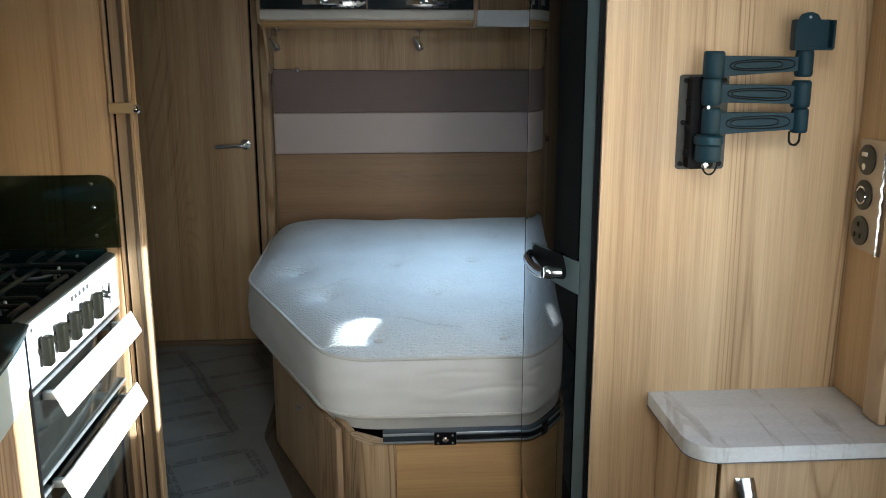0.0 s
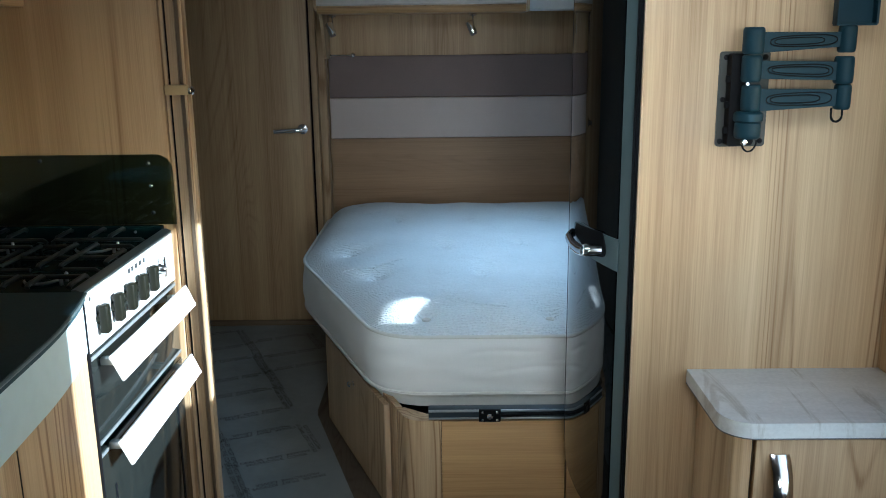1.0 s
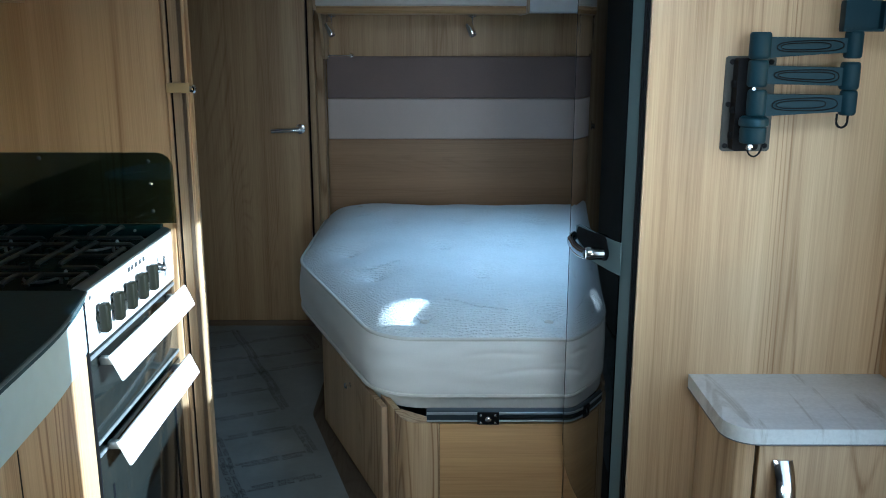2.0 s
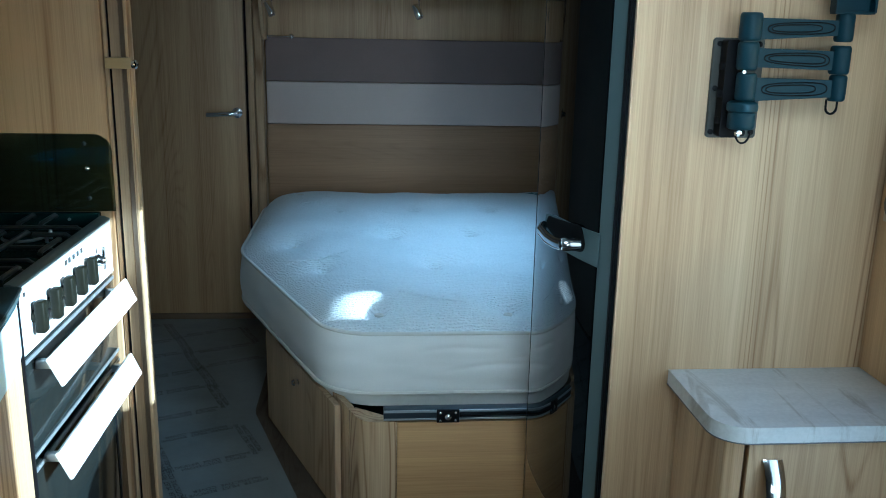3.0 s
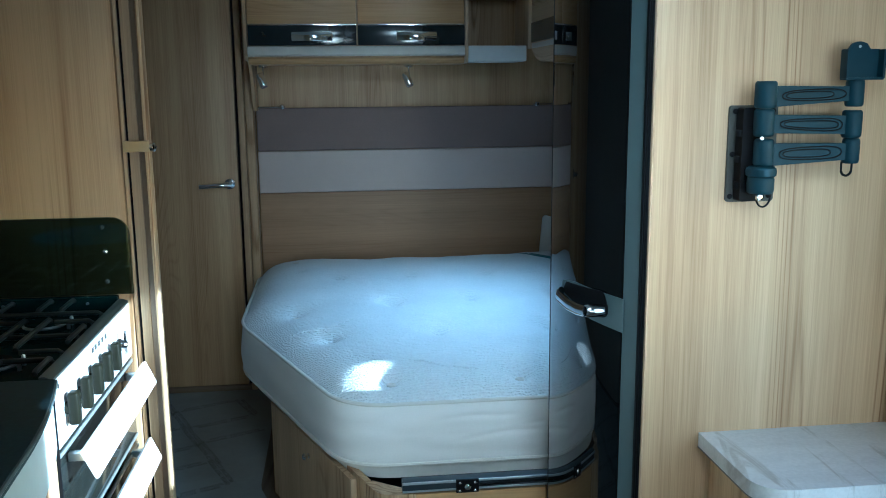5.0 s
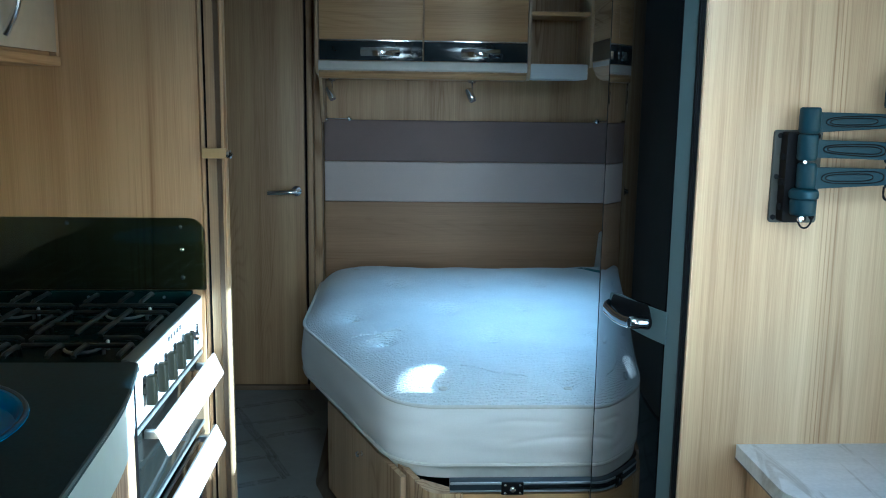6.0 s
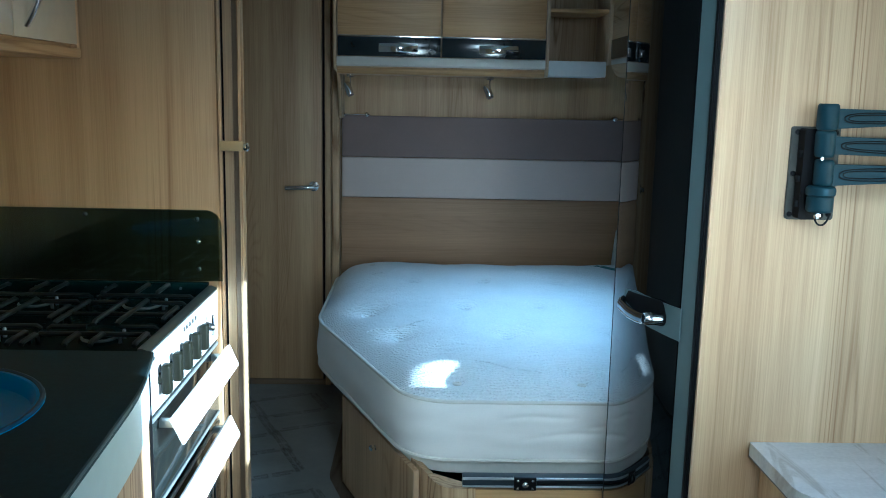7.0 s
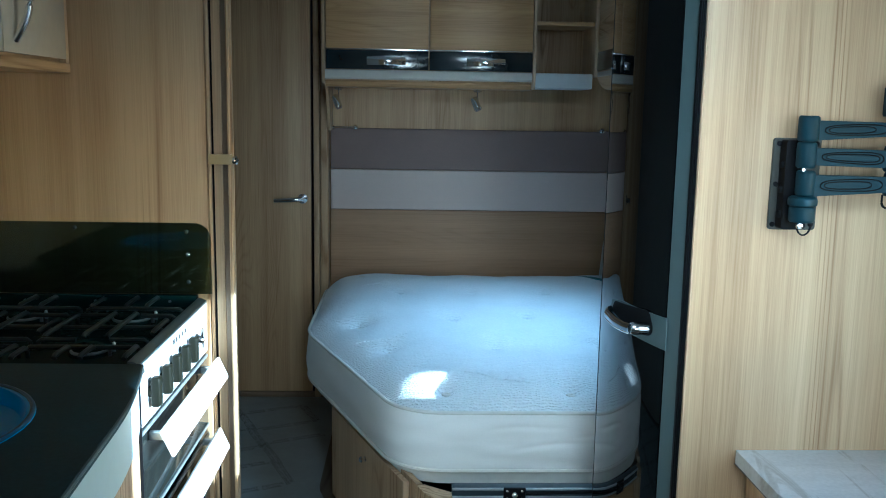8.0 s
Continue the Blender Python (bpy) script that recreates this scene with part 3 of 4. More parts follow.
def crown(x, y, inset):
    """Height of the mattress top: a soft crown, quilted swells and a dimple at every button."""
    z = 0.503 + (0.050 + 0.034 * max(0, y - 2.2)) * (1 - math.exp(-inset / 0.06))
    for bx, by in TUFTS:
        d = math.hypot(x - bx, (y - by))
        z -= (0.35 if by > 3.6 else 1.0) * (0.024 * math.exp(-(d / 0.020) ** 2) + 0.020 * math.exp(-(d / 0.060) ** 2))
    z += 0.004 * noise.noise((x * 7, y * 7, 1.3)) + 0.0016 * noise.noise((x * 26, y * 26, 4.1))
    return z


CREASES = [(0.22, 0.52, 0.395, 0.14), (0.36, 0.78, 0.425, 0.10), (0.18, 0.40, 0.455, 0.08), (0.50, 0.90, 0.380, 0.12)]


def crease(p, z):
    """Depth of the shallow slanting folds in the mattress border."""
    deep = 0.0
    for x0, x1, zc, rise in CREASES:
        f = (p.x - x0) / (x1 - x0)
        if 0 < f < 1 and p.y < 3.0:
            line = zc + rise * (p.x - x0) + 0.006 * math.sin(5 * f)
            deep += 0.0042 * math.sin(math.pi * f) * math.exp(-((z - line) / 0.007) ** 2)
    return deep


def mattress():
    outline = [Vector(p) for p in rounded(MATT, MATT_R, 14)]
    dense = []
    for i, p in enumerate(outline):
        q = outline[(i + 1) % len(outline)]
        n = max(1, int((q - p).length / 0.014))
        dense += [p.lerp(q, k / n) for k in range(n)]
    n, mid = len(dense), Vector((0.30, 3.02))
    normals = []
    for i in range(n):
        t = (dense[(i + 1) % n] - dense[i - 1]).normalized()
        s = Vector((t.y, -t.x))
        normals.append(s if s.dot(dense[i] - mid) > 0 else -s)
    th = thing("mattress", (0.3, 2.95, 0.336), "white quilted button-tufted mattress with cut corner on the bed base", "mattress")
    bm = bmesh.new()
    rings, steps = [], 80
    for k in range(steps):
        f = k / steps
        ring = []
        for p in dense:
            q = p.lerp(mid, f)
            ring.append(bm.verts.new((q.x, q.y, crown(q.x, q.y, (q - p).length * 0.75))))
        rings.append(ring)
    for a, b in zip(rings, rings[1:]):
        for i in range(n):
            bm.faces.new((a[i], a[(i + 1) % n], b[(i + 1) % n], b[i]))
    c = bm.verts.new((mid.x, mid.y, crown(mid.x, mid.y, 0.5)))
    for i in range(n):
        bm.faces.new((rings[-1][i], rings[-1][(i + 1) % n], c))
    part("quilted_top", solid(bm), TICKING, th, "white knitted quilted top")
    bm = bmesh.new()
    rings = []
    for k in range(45):
        f = k / 44
        z = 0.337 + 0.166 * f
        bulge = 0.011 * math.sin(math.pi * f) ** 0.6
        rings.append([bm.verts.new((p.x + s.x * (bulge - crease(p, z) + 0.0045 * noise.noise((p.x * 9, p.y * 9, z * 16)) - 0.004 * (f > 0.99)),
                                    p.y + s.y * (bulge - crease(p, z) + 0.0055 * noise.noise((p.x * 9 + 5, p.y * 9, z * 26))), z)) for p, s in zip(dense, normals)])
    for a, b in zip(rings, rings[1:]):
        for i in range(n):
            bm.faces.new((a[i], a[(i + 1) % n], b[(i + 1) % n], b[i]))
    bm.faces.new(rings[0][::-1])
    part("border", solid(bm), BORDER, th, "plain white border")
    part("piping", tube([(p.x + s.x * 0.002, p.y + s.y * 0.002, 0.505) for p, s in zip(dense, normals)], 0.0055, 8, True), PIPING, th, "top piping")
    part("piping", tube([(p.x + s.x * 0.004, p.y + s.y * 0.004, 0.342) for p, s in zip(dense, normals)], 0.006, 8, True), PIPING, th, "bottom piping")
    for bx, by in TUFTS:
        z = crown(bx, by, min(0.5, 0.75 * (3.805 - by)))
        part("tuft", tube([(bx + 0.010 * math.cos(w), by + 0.008 * math.sin(w), z + 0.004) for w in (2 * math.pi * k / 12 for k in range(12))], 0.0036, 6, True), PIPING, th)
    for xa, ya, xb, yb in ((-0.20, 2.614, -0.018, 2.744), (0.391, 2.65, 0.581, 2.80), (0.127, 2.356, 0.309, 2.249), (0.061, 3.181, 0.271, 3.065), (-0.22, 3.389, -0.10, 3.512)):
        stem = []
        for k in range(9):
            x, y = xa + (xb - xa) * k / 8, ya + (yb - ya) * k / 8 + 0.006 * math.sin(k * 1.1)
            stem.append((x, y, crown(x, y, 0.4) - 0.0014))
        sprig = part("stitched_sprig", tube(stem, 0.0017, 6), TICKING, th)
        for k in range(1, 8):
            x, y, z = stem[k]
            side = 1 if k % 2 else -1
            dx, dy = 0.020 * (xb - xa) / 0.22 - side * 0.006, side * 0.020
            part("stitched_leaf", tube([(x, y, z), (x + dx * 0.6, y + dy * 0.7, crown(x + dx * 0.6, y + dy * 0.7, 0.4) - 0.0006), (x + dx, y + dy, crown(x + dx, y + dy, 0.4) - 0.001)], 0.0016, 5), TICKING, sprig)
    bm = bmesh.new()
    rows = []
    for k in range(25):
        x, y = 0.54 + 0.0115 * k, 3.765 - 0.24 * (k / 24) ** 1.7
        rows.append([bm.verts.new((x, y - d, crown(x, y - d, 0.75 * (3.805 - y + d)) + h)) for d, h in ((0, 0.002), (0.002, 0.0045), (0.046, 0.0045), (0.048, 0.002))])
    for a, b in zip(rows, rows[1:]):
        for q in range(3):
            bm.faces.new((a[q], a[q + 1], b[q + 1], b[q]))
    part("label_tape", solid(bm), TEAL, th, "teal woven label tape")


mattress()

# ---- fridge column ----
column = thing("fridge_housing", (0.74, 1.8, 0), "tall oak housing panel around the fridge", "cabinet")
part("end_panel", box(0.495, R - 0.001, 1.498, 1.516, 0.0, TOP, 0.002), OAK_Z, column)
part("far_panel", box(0.505, R - 0.001, 1.795, 1.806, 0.0, TOP, 0.002), OAK_Z, column)
part("plinth", box(0.505, 0.98, 1.517, 1.794, 0.0, 0.255, 0.002), OAK_X, column)
part("lipping", box(0.4925, 0.4948, 1.4985, 1.515, 0.0, TOP, 0.0005), OAK_EDGE, column)

fridge = thing("fridge", (0.7, 1.70, 0.258), "tall fridge with a bowed glossy black mirrored door", "fridge")
part("body", box(0.500, 0.97, 1.522, 1.792, 0.258, TOP - 0.03, 0.002), RUBBER, fridge)
for k, x in enumerate((0.4840, 0.4870, 0.4900)):
    part("gasket", box(x, x + 0.0025, 1.511 - 0.002 * k, 1.5225, 0.258, TOP - 0.03, 0.002), RUBBER, fridge, "black ribbed door gasket")


def bowed_skin(outline, depth0, depth1):
    """A panel drawn in (y, z) and bent to the door's convex curve; depths run inward from its face."""
    bm = prism(outline, 0, depth0, depth1)
    y0, y1 = min(p[0] for p in outline), max(p[0] for p in outline)
    n = max(2, int((y1 - y0) / 0.012))
    for k in range(1, n):
        bmesh.ops.bisect_plane(bm, geom=bm.verts[:] + bm.edges[:] + bm.faces[:], plane_co=(0, y0 + (y1 - y0) * k / n, 0), plane_no=(0, 1, 0))
    for v in bm.verts:
        v.co.x += bow(v.co.y)
    return solid(bm)


def bow(y):
    return 0.4274 + (y - 1.869) ** 2 / 2.38 + 0.2 * max(0.0, 1.80 - y) ** 2


YN, YF, DZ0, DZ1 = 1.525, 1.960, 0.262, TOP - 0.03
fdoor = part("door", bowed_skin(rounded([(YN, DZ0), (YN, DZ1), (YF, DZ1), (YF, DZ0)], [0.004, 0.01, 0.01, 0.05], 6), 0.003, 0.026), GREY_FRAME, fridge, "grey door frame")
part("glass_panel", bowed_skin(rounded([(1.578, DZ0 + 0.006), (1.578, DZ1 - 0.02), (YF - 0.0055, DZ1 - 0.02), (YF - 0.0055, DZ0 + 0.003)], [0.01, 0.01, 0.01, 0.05], 6), 0.0, 0.0028), BLACK_GLASS, fdoor, "glossy black glass panel")
part("far_edge", bowed_skin([(YF - 0.005, DZ0 + 0.03), (YF - 0.005, DZ1 - 0.01), (YF + 0.003, DZ1 - 0.01), (YF + 0.003, DZ0 + 0.05)], -0.0005, 0.004), RUBBER, fdoor, "black glass edge")
part("handle_plate", bowed_skin(rounded([(1.570, 0.843), (1.570, 0.908), (1.76, 0.902), (1.835, 0.890), (1.835, 0.862), (1.72, 0.842)], [0, 0, 0.03, 0.012, 0.012, 0.03], 4), -0.0022, -0.0002), GREY_FRAME, fdoor, "grey handle plate")
hx = bow(1.70)
# Shade of the recess painted as a thin black skin; nothing is hollowed.
part("handle_cup", bowed_skin(rounded([(1.605, 0.862), (1.63, 0.910), (1.80, 0.893), (1.825, 0.868), (1.68, 0.850)], 0.018), -0.0045, -0.0025), RUBBER, fdoor, "black patch for the shaded recess behind the handle")
loop = part("handle", tube([(bow(1.825) - 0.006, 1.826, 0.866), (hx - 0.026, 1.818, 0.864), (hx - 0.034, 1.79, 0.864), (hx - 0.036, 1.70, 0.868), (hx - 0.034, 1.64, 0.874), (hx - 0.030, 1.600, 0.880)], 0.008, 12, squash=1.3), SHADED_CHROME, fdoor, "chrome loop handle, shaded by its colour")
part("end_knob", turned([(0.011, 0), (0.013, 0.005), (0.013, 0.016), (0.011, 0.036)], (hx - 0.032, 1.600, 0.881), (1, 0, 0), 22), CHROME, loop, "bright chrome end of the handle")
# Highlight along the bar, added as a thin bright tube.
part("bright_edge", tube([(hx - 0.030, 1.818, 0.855), (hx - 0.038, 1.79, 0.855), (hx - 0.040, 1.70, 0.859), (hx - 0.038, 1.64, 0.865), (hx - 0.034, 1.612, 0.869)], 0.0022, 8), CHROME, loop, "highlight on the handle drawn as a bright tube")
part("stop_strip", box(bow(YN) + 0.006, bow(YN) + 0.010, YN - 0.0045, YN - 0.0005, 0.80, 0.90, 0.001), ALU, fdoor)

# ---- wall bracket for a screen ----
arm = thing("wall_bracket", (0.68, 1.49, 1.105), "dark grey-blue folding screen bracket on the oak panel", "bracket")
bp = part("back_plate", prism(rounded([(0.627, 1.098), (0.627, 1.266), (0.715, 1.266), (0.715, 1.098)], 0.006), 1, 1.492, 1.4978, 0.001), BRACKET_PLATE, arm, "olive-black back plate")
part("channel", joined(prism(rounded([(0.640, 1.101), (0.640, 1.263), (0.668, 1.263), (0.686, 1.104)], 0.006), 1, 1.466, 1.4919, 0.003),
                       *(turned([(0.006, 1.108), (0.007, 1.110), (0.007, 1.118), (0.006, 1.120)], (0.641, 1.478, dz), (0, 0, 1), 12) for dz in (0.015, 0.060, 0.105))), RUBBER, arm, "black channel with lugs")
for sx, sz in ((0.637, 1.256), (0.634, 1.108), (0.706, 1.256), (0.706, 1.108), (0.635, 1.182)):
    part("screw", turned([(0.0048, 0), (0.0048, 0.002), (0.002, 0.003)], (sx, 1.492, sz), (0, -1, 0), 12), RUBBER, bp)


def barrel(name, x, z0, z1, r):
    lip = 0.0025
    part(name, turned([(r - 0.003, z0), (r - 0.0006, z0 + lip), (r, z0 + 0.006), (r, z1 - 0.006), (r - 0.0006, z1 - lip), (r - 0.003, z1)], (x, 1.448, 0), (0, 0, 1), 26), BRACKET, arm)


for x, z0, z1, r in ((0.6685, 1.262, 1.307, 0.0180), (0.668, 1.215, 1.2605, 0.0170), (0.670, 1.165, 1.2105, 0.0165), (0.668, 1.118, 1.1475, 0.0225)):
    barrel("hinge_barrel", x, z0, z1, r)
part("collar", turned([(0.0225, 1.147), (0.0250, 1.149), (0.0255, 1.156), (0.0245, 1.161), (0.0200, 1.1645)], (0.668, 1.448, 0), (0, 0, 1), 26), BRACKET, arm)
for x, z0, z1, r in ((0.8275, 1.263, 1.309, 0.0152), (0.8265, 1.2105, 1.257, 0.0165), (0.8280, 1.1665, 1.2095, 0.0145)):
    barrel("end_barrel", x, z0, z1, r)


def bracket_arm(xa, xb, za, zb, zc, zd, tail):
    """A tapered flat arm from (za, zb) at one end to (zc, zd) at the other, with two nested grooves round at the far
    end, their shade drawn as black lines.
    """
    link = part("arm", prism([(xa, za), (xa, zb), (xb, zd), (xb, zc)], 1, 1.4415, 1.4545, 0.0018), BRACKET, arm)
    za, zb, zc, zd = za + 0.004, zb - 0.004, zc + 0.003, zd - 0.003
    for start, end, grow in ((0.013, 0.010, 1.0), (0.020, 0.010 + tail, 0.62)):
        a, b = xa + start, xb - end
        line = []
        for k in range(36):
            w = 2 * math.pi * k / 36
            x = (a + b) / 2 + (b - a) / 2 * math.copysign(abs(math.cos(w)) ** 0.55, math.cos(w))
            f = (x - xa) / (xb - xa)
            low, high = za + (zc - za) * f, zb + (zd - zb) * f
            line.append((x, 1.4410, (low + high) / 2 + grow * (0.62 + 0.38 * f) * (high - low) / 2 * math.copysign(abs(math.sin(w)) ** 0.8, math.sin(w))))
        part("rib", tube(line, 0.0011, 6, True), RUBBER, link)


bracket_arm(0.682, 0.818, 1.264, 1.299, 1.273, 1.297, 0.022)
bracket_arm(0.681, 0.815, 1.220, 1.251, 1.217, 1.248, 0.007)
bracket_arm(0.682, 0.817, 1.165, 1.203, 1.173, 1.201, 0.020)
headp = part("screen_plate", joined(
    prism(rounded([(0.804, 1.310), (0.804, 1.359), (0.814, 1.359), (0.820, 1.368), (0.8335, 1.3725), (0.847, 1.368), (0.853, 1.359), (0.872, 1.359), (0.872, 1.310)], [0.003, 0.003, 0.002, 0.008, 0.02, 0.008, 0.002, 0.003, 0.003]), 1, 1.452, 1.457, 0.001),
    box(0.803, 0.8075, 1.436, 1.457, 1.310, 1.358, 0.001), box(0.8685, 0.873, 1.436, 1.457, 1.310, 1.358, 0.001), box(0.804, 0.872, 1.438, 1.457, 1.3075, 1.312, 0.001)), BRACKET, arm)
part("hole", turned([(0.0024, 0), (0.0024, 0.001)], (0.8335, 1.452, 1.363), (0, -1, 0), 12), ALU, headp, "small pale hole in the plate")
part("bolt", turned([(0.0055, 0), (0.0055, 0.004), (0.003, 0.005)], (0.657, 1.431, 1.113), (0, -1, 0), 14), CHROME, arm, "bright bolt head")
part("wire_loop", tube([(0.668 + 0.013 * math.cos(w), 1.436, 1.116 + 0.020 * math.sin(w)) for w in (math.pi + math.pi * k / 14 for k in range(15))], 0.0017, 6), RUBBER, arm, "black pull loop")
part("wire_loop", tube([(0.8175 - 0.0095, 1.440, 1.170)] + [(0.8175 + 0.0095 * math.cos(w), 1.440, 1.157 + 0.011 * math.sin(w)) for w in (math.pi + math.pi * k / 14 for k in range(15))] + [(0.8175 + 0.0095, 1.440, 1.170)], 0.0021, 6), RUBBER, arm, "black pull loop")
part("pin", turned([(0.0030, 0), (0.0030, 0.004)], (0.658, 1.4355, 1.2126), (0, -1, 0), 12), CHROME, arm)

# ---- sockets ----
# Brings the side wall's face inward here to fit the camera's view.
piece("wall_lining", box(0.967, 0.9845, 1.312, 1.4975, 0.669, TOP, 0.0), OAK_CALM, "oak pad bringing the side wall's face in to fit the view", "wall", kind="structure")
sock = thing("socket_plate", (0.985, 1.46, 0.96), "bronze triple socket plate on the side wall", "socket")
part("plate", prism(rounded([(1.395, 0.952), (1.395, 1.150), (1.492, 1.150), (1.492, 0.952)], 0.003), 0, 0.976, 0.9845, 0.001), SOCKET_PLATE, sock)
for k, z in enumerate((1.114, 1.051, 0.986)):
    s = part("socket", turned([(0.027, 0), (0.027, 0.003), (0.024, 0.005)], (0.976, 1.464, z), (-1, 0, 0), 26), SOCKET, sock, "dark round socket")
    if k == 1:
        part("ring", tube([(0.970, 1.464 + 0.015 * math.cos(w), z + 0.015 * math.sin(w)) for w in (2 * math.pi * q / 18 for q in range(18))], 0.002, 6, True), CHROME, s)
    if k == 0:
        part("contact", box(0.968, 0.972, 1.455, 1.473, z + 0.006, z + 0.014, 0.001), CHROME, s)
        part("contact", turned([(0.006, 0), (0.006, 0.003)], (0.972, 1.464, z - 0.012), (-1, 0, 0), 12), CHROME, s)
    if k == 2:
        for dy, dz in ((0, 0.012), (-0.009, -0.008), (0.009, -0.008)):
            part("pin_hole", box(0.9695, 0.9715, 1.464 + dy - 0.002, 1.464 + dy + 0.002, z + dz - 0.004, z + dz + 0.004, 0), RUBBER, s)
part("film_edge", tube([(0.972, 1.400 + 0.003 * math.sin(3.0 * k), 0.952 + 0.0132 * k) for k in range(16)], 0.0035, 6), CHROME, sock, "shiny loose film edge")
sock.location += Vector((-0.018, -0.020, 0.004))
piece("wall_trim", box(0.953, 0.9665, 1.314, 1.366, 0.669, TOP, 0.003), OAK_EDGE, "pale oak trim on the side wall", "trim", kind="structure")

# ---- low cabinet with the pale top ----
low = thing("low_cabinet", (0.8, 1.4, 0), "low oak cabinet beside the fridge housing", "cabinet")
part("side_panel", box(0.625, 0.640, 1.296, 1.497, 0.0, 0.638, 0.001), OAK_Z, low)
part("front_stile", prism(rounded([(0.6245, 1.295), (0.6245, 1.279), (0.640, 1.272), (0.6545, 1.272), (0.6545, 1.295)], [0, 0.008, 0.008, 0, 0]), 2, 0.0, 0.638), OAK_Z, low)
part("carcass", box(0.6545, 0.983, 1.285, 1.497, 0.0, 0.638, 0.0), RUBBER, low)
ldoor = part("door", box(0.660, 0.980, 1.266, 1.284, 0.05, 0.630, 0.002), OAK_Z, low)
hz = [(0.700, 1.262 - 0.028 * math.sin(math.pi * k / 14) ** 0.8, 0.606 - 0.135 * k / 14) for k in range(15)]
bmh = bmesh.new()
rows_h = [[bmh.verts.new((p[0] + sx * 0.0165, p[1] + dy, p[2])) for sx, dy in ((-1, 0.002), (-0.6, -0.002), (0.6, -0.002), (1, 0.002), (0.6, 0.004), (-0.6, 0.004))] for p in hz]
for a, b in zip(rows_h, rows_h[1:]):
    for i in range(6):
        bmh.faces.new((a[i], a[(i + 1) % 6], b[(i + 1) % 6], b[i]))
bmh.faces.new(rows_h[0][::-1])
bmh.faces.new(rows_h[-1])
part("handle", solid(bmh), CHROME, ldoor, "curved flat chrome handle")
ctop = thing("cabinet_top", (0.79, 1.37, 0.6385), "pale stone-look cabinet top with rounded corner", "worktop")
part("slab", prism(rounded([(0.601, 1.4975), (0.601, 1.252), (0.984, 1.252), (0.984, 1.4975)], [0, 0.055, 0, 0], 12), 2, 0.6395, 0.667, 0.003, 3), STONE, ctop)
rim_line = rounded([(0.601, 1.4975), (0.601, 1.252), (0.984, 1.252)], [0, 0.055, 0], 12)
part("edge_seam", tube([(x, y, 0.6392) for x, y in rim_line], 0.0012, 6), SHADE, ctop, "thin grey seam under the edge")

# ---- cooker ----
cook = thing("cooker", (-0.72, 1.565, 0.0), "black and steel cooker with gas hob, grill and oven", "cooker")
X0, X1, Y0, Y1 = -1.0, -0.485, 1.322, 1.806
part("body", box(X0, -0.500, Y0, Y1, 0.06, 0.862, 0.001), ENAMEL, cook)
part("hob_plate", box(X0, -0.5025, Y0 + 0.002, Y1 + 0.012, 0.862, 0.869, 0.003), ENAMEL, cook, "black enamel hob plate")
part("hob_front_strip", prism([(-0.502, 0.8600), (-0.502, 0.8885), (-0.494, 0.889), (-0.483, 0.884), (-0.483, 0.8805), (-0.4994, 0.8805), (-0.4994, 0.8600)], 1, Y0, Y1, 0.001), STRIP, cook, "grey metal strip along the hob front")
panel = part("control_panel", box(-0.4995, -0.483, Y0, Y1, 0.772, 0.880, 0.002), STEEL, cook, "pale steel control panel")
part("side_trim", box(-0.4995, -0.4815, Y0 - 0.0045, Y0 - 0.0005, 0.06, 0.886, 0.001), RUBBER, cook)


def knob(y, z):
    k = part("knob", turned([(0.010, 0), (0.010, 0.006), (0.009, 0.012)], (-0.483, y, z), (1, 0, 0), 20), KNOB, panel, "dark control knob")
    part("grip", box(-0.478, -0.462, y - 0.0105, y + 0.0105, z - 0.026, z + 0.026, 0.005, 3), KNOB, k)


for y in (1.372, 1.441, 1.507, 1.571, 1.634):
    knob(y, 0.822)
ig = part("igniter", turned([(0.013, 0), (0.011, 0.012), (0.006, 0.018)], (-0.483, 1.700, 0.824), (1, 0, 0), 18), CHROME, panel, "chrome ignition tap")
part("lever", box(-0.474, -0.466, 1.696, 1.704, 0.806, 0.850, 0.002), CHROME, ig)
for y in (1.530, 1.548, 1.570, 1.592, 1.614):
    part("mark", box(-0.4832, -0.4818, y, y + 0.010, 0.860, 0.869, 0), PRINT, panel)
part("mark", turned([(0.004, 0), (0.004, 0.001)], (-0.483, 1.345, 0.866), (1, 0, 0), 12), PRINT, panel)

grill = part("grill_door", box(-0.4995, -0.4855, Y0, Y1, 0.600, 0.768, 0.002), OVEN_GLASS, cook, "dark glass grill door")
oven = part("oven_door", box(-0.4995, -0.4855, Y0, Y1, 0.11, 0.586, 0.002), OVEN_GLASS, cook, "dark glass oven door")
for z in (0.762, 0.6035):
    part("steel_trim", box(-0.4855, -0.4825, Y0 + 0.004, Y1 - 0.004, z - 0.004, z + 0.003, 0.001), ALU, grill)
part("steel_trim", box(-0.4855, -0.4825, Y0 + 0.004, Y1 - 0.004, 0.576, 0.583, 0.001), ALU, oven)
for y in (Y0 + 0.05, Y1 - 0.058):
    part("window_edge", box(-0.4855, -0.4848, y, y + 0.008, 0.18, 0.50, 0), RUBBER, oven)


def oven_handle(parent, z):
    """A broad flat bar, tilted upward, on two stand-offs."""
    sect = rounded([(-0.454, z + 0.021), (-0.434, z - 0.025), (-0.440, z - 0.028), (-0.461, z + 0.018)], 0.002, 3)
    h = part("handle", prism(sect, 1, 1.345, 1.785, 0.001), STEEL, parent, "broad steel bar handle")
    for y in (1.372, 1.752):
        part("stand_off", box(-0.4855, -0.448, y - 0.007, y + 0.007, z - 0.006, z + 0.008, 0.002), ALU, h)


oven_handle(grill, 0.742)
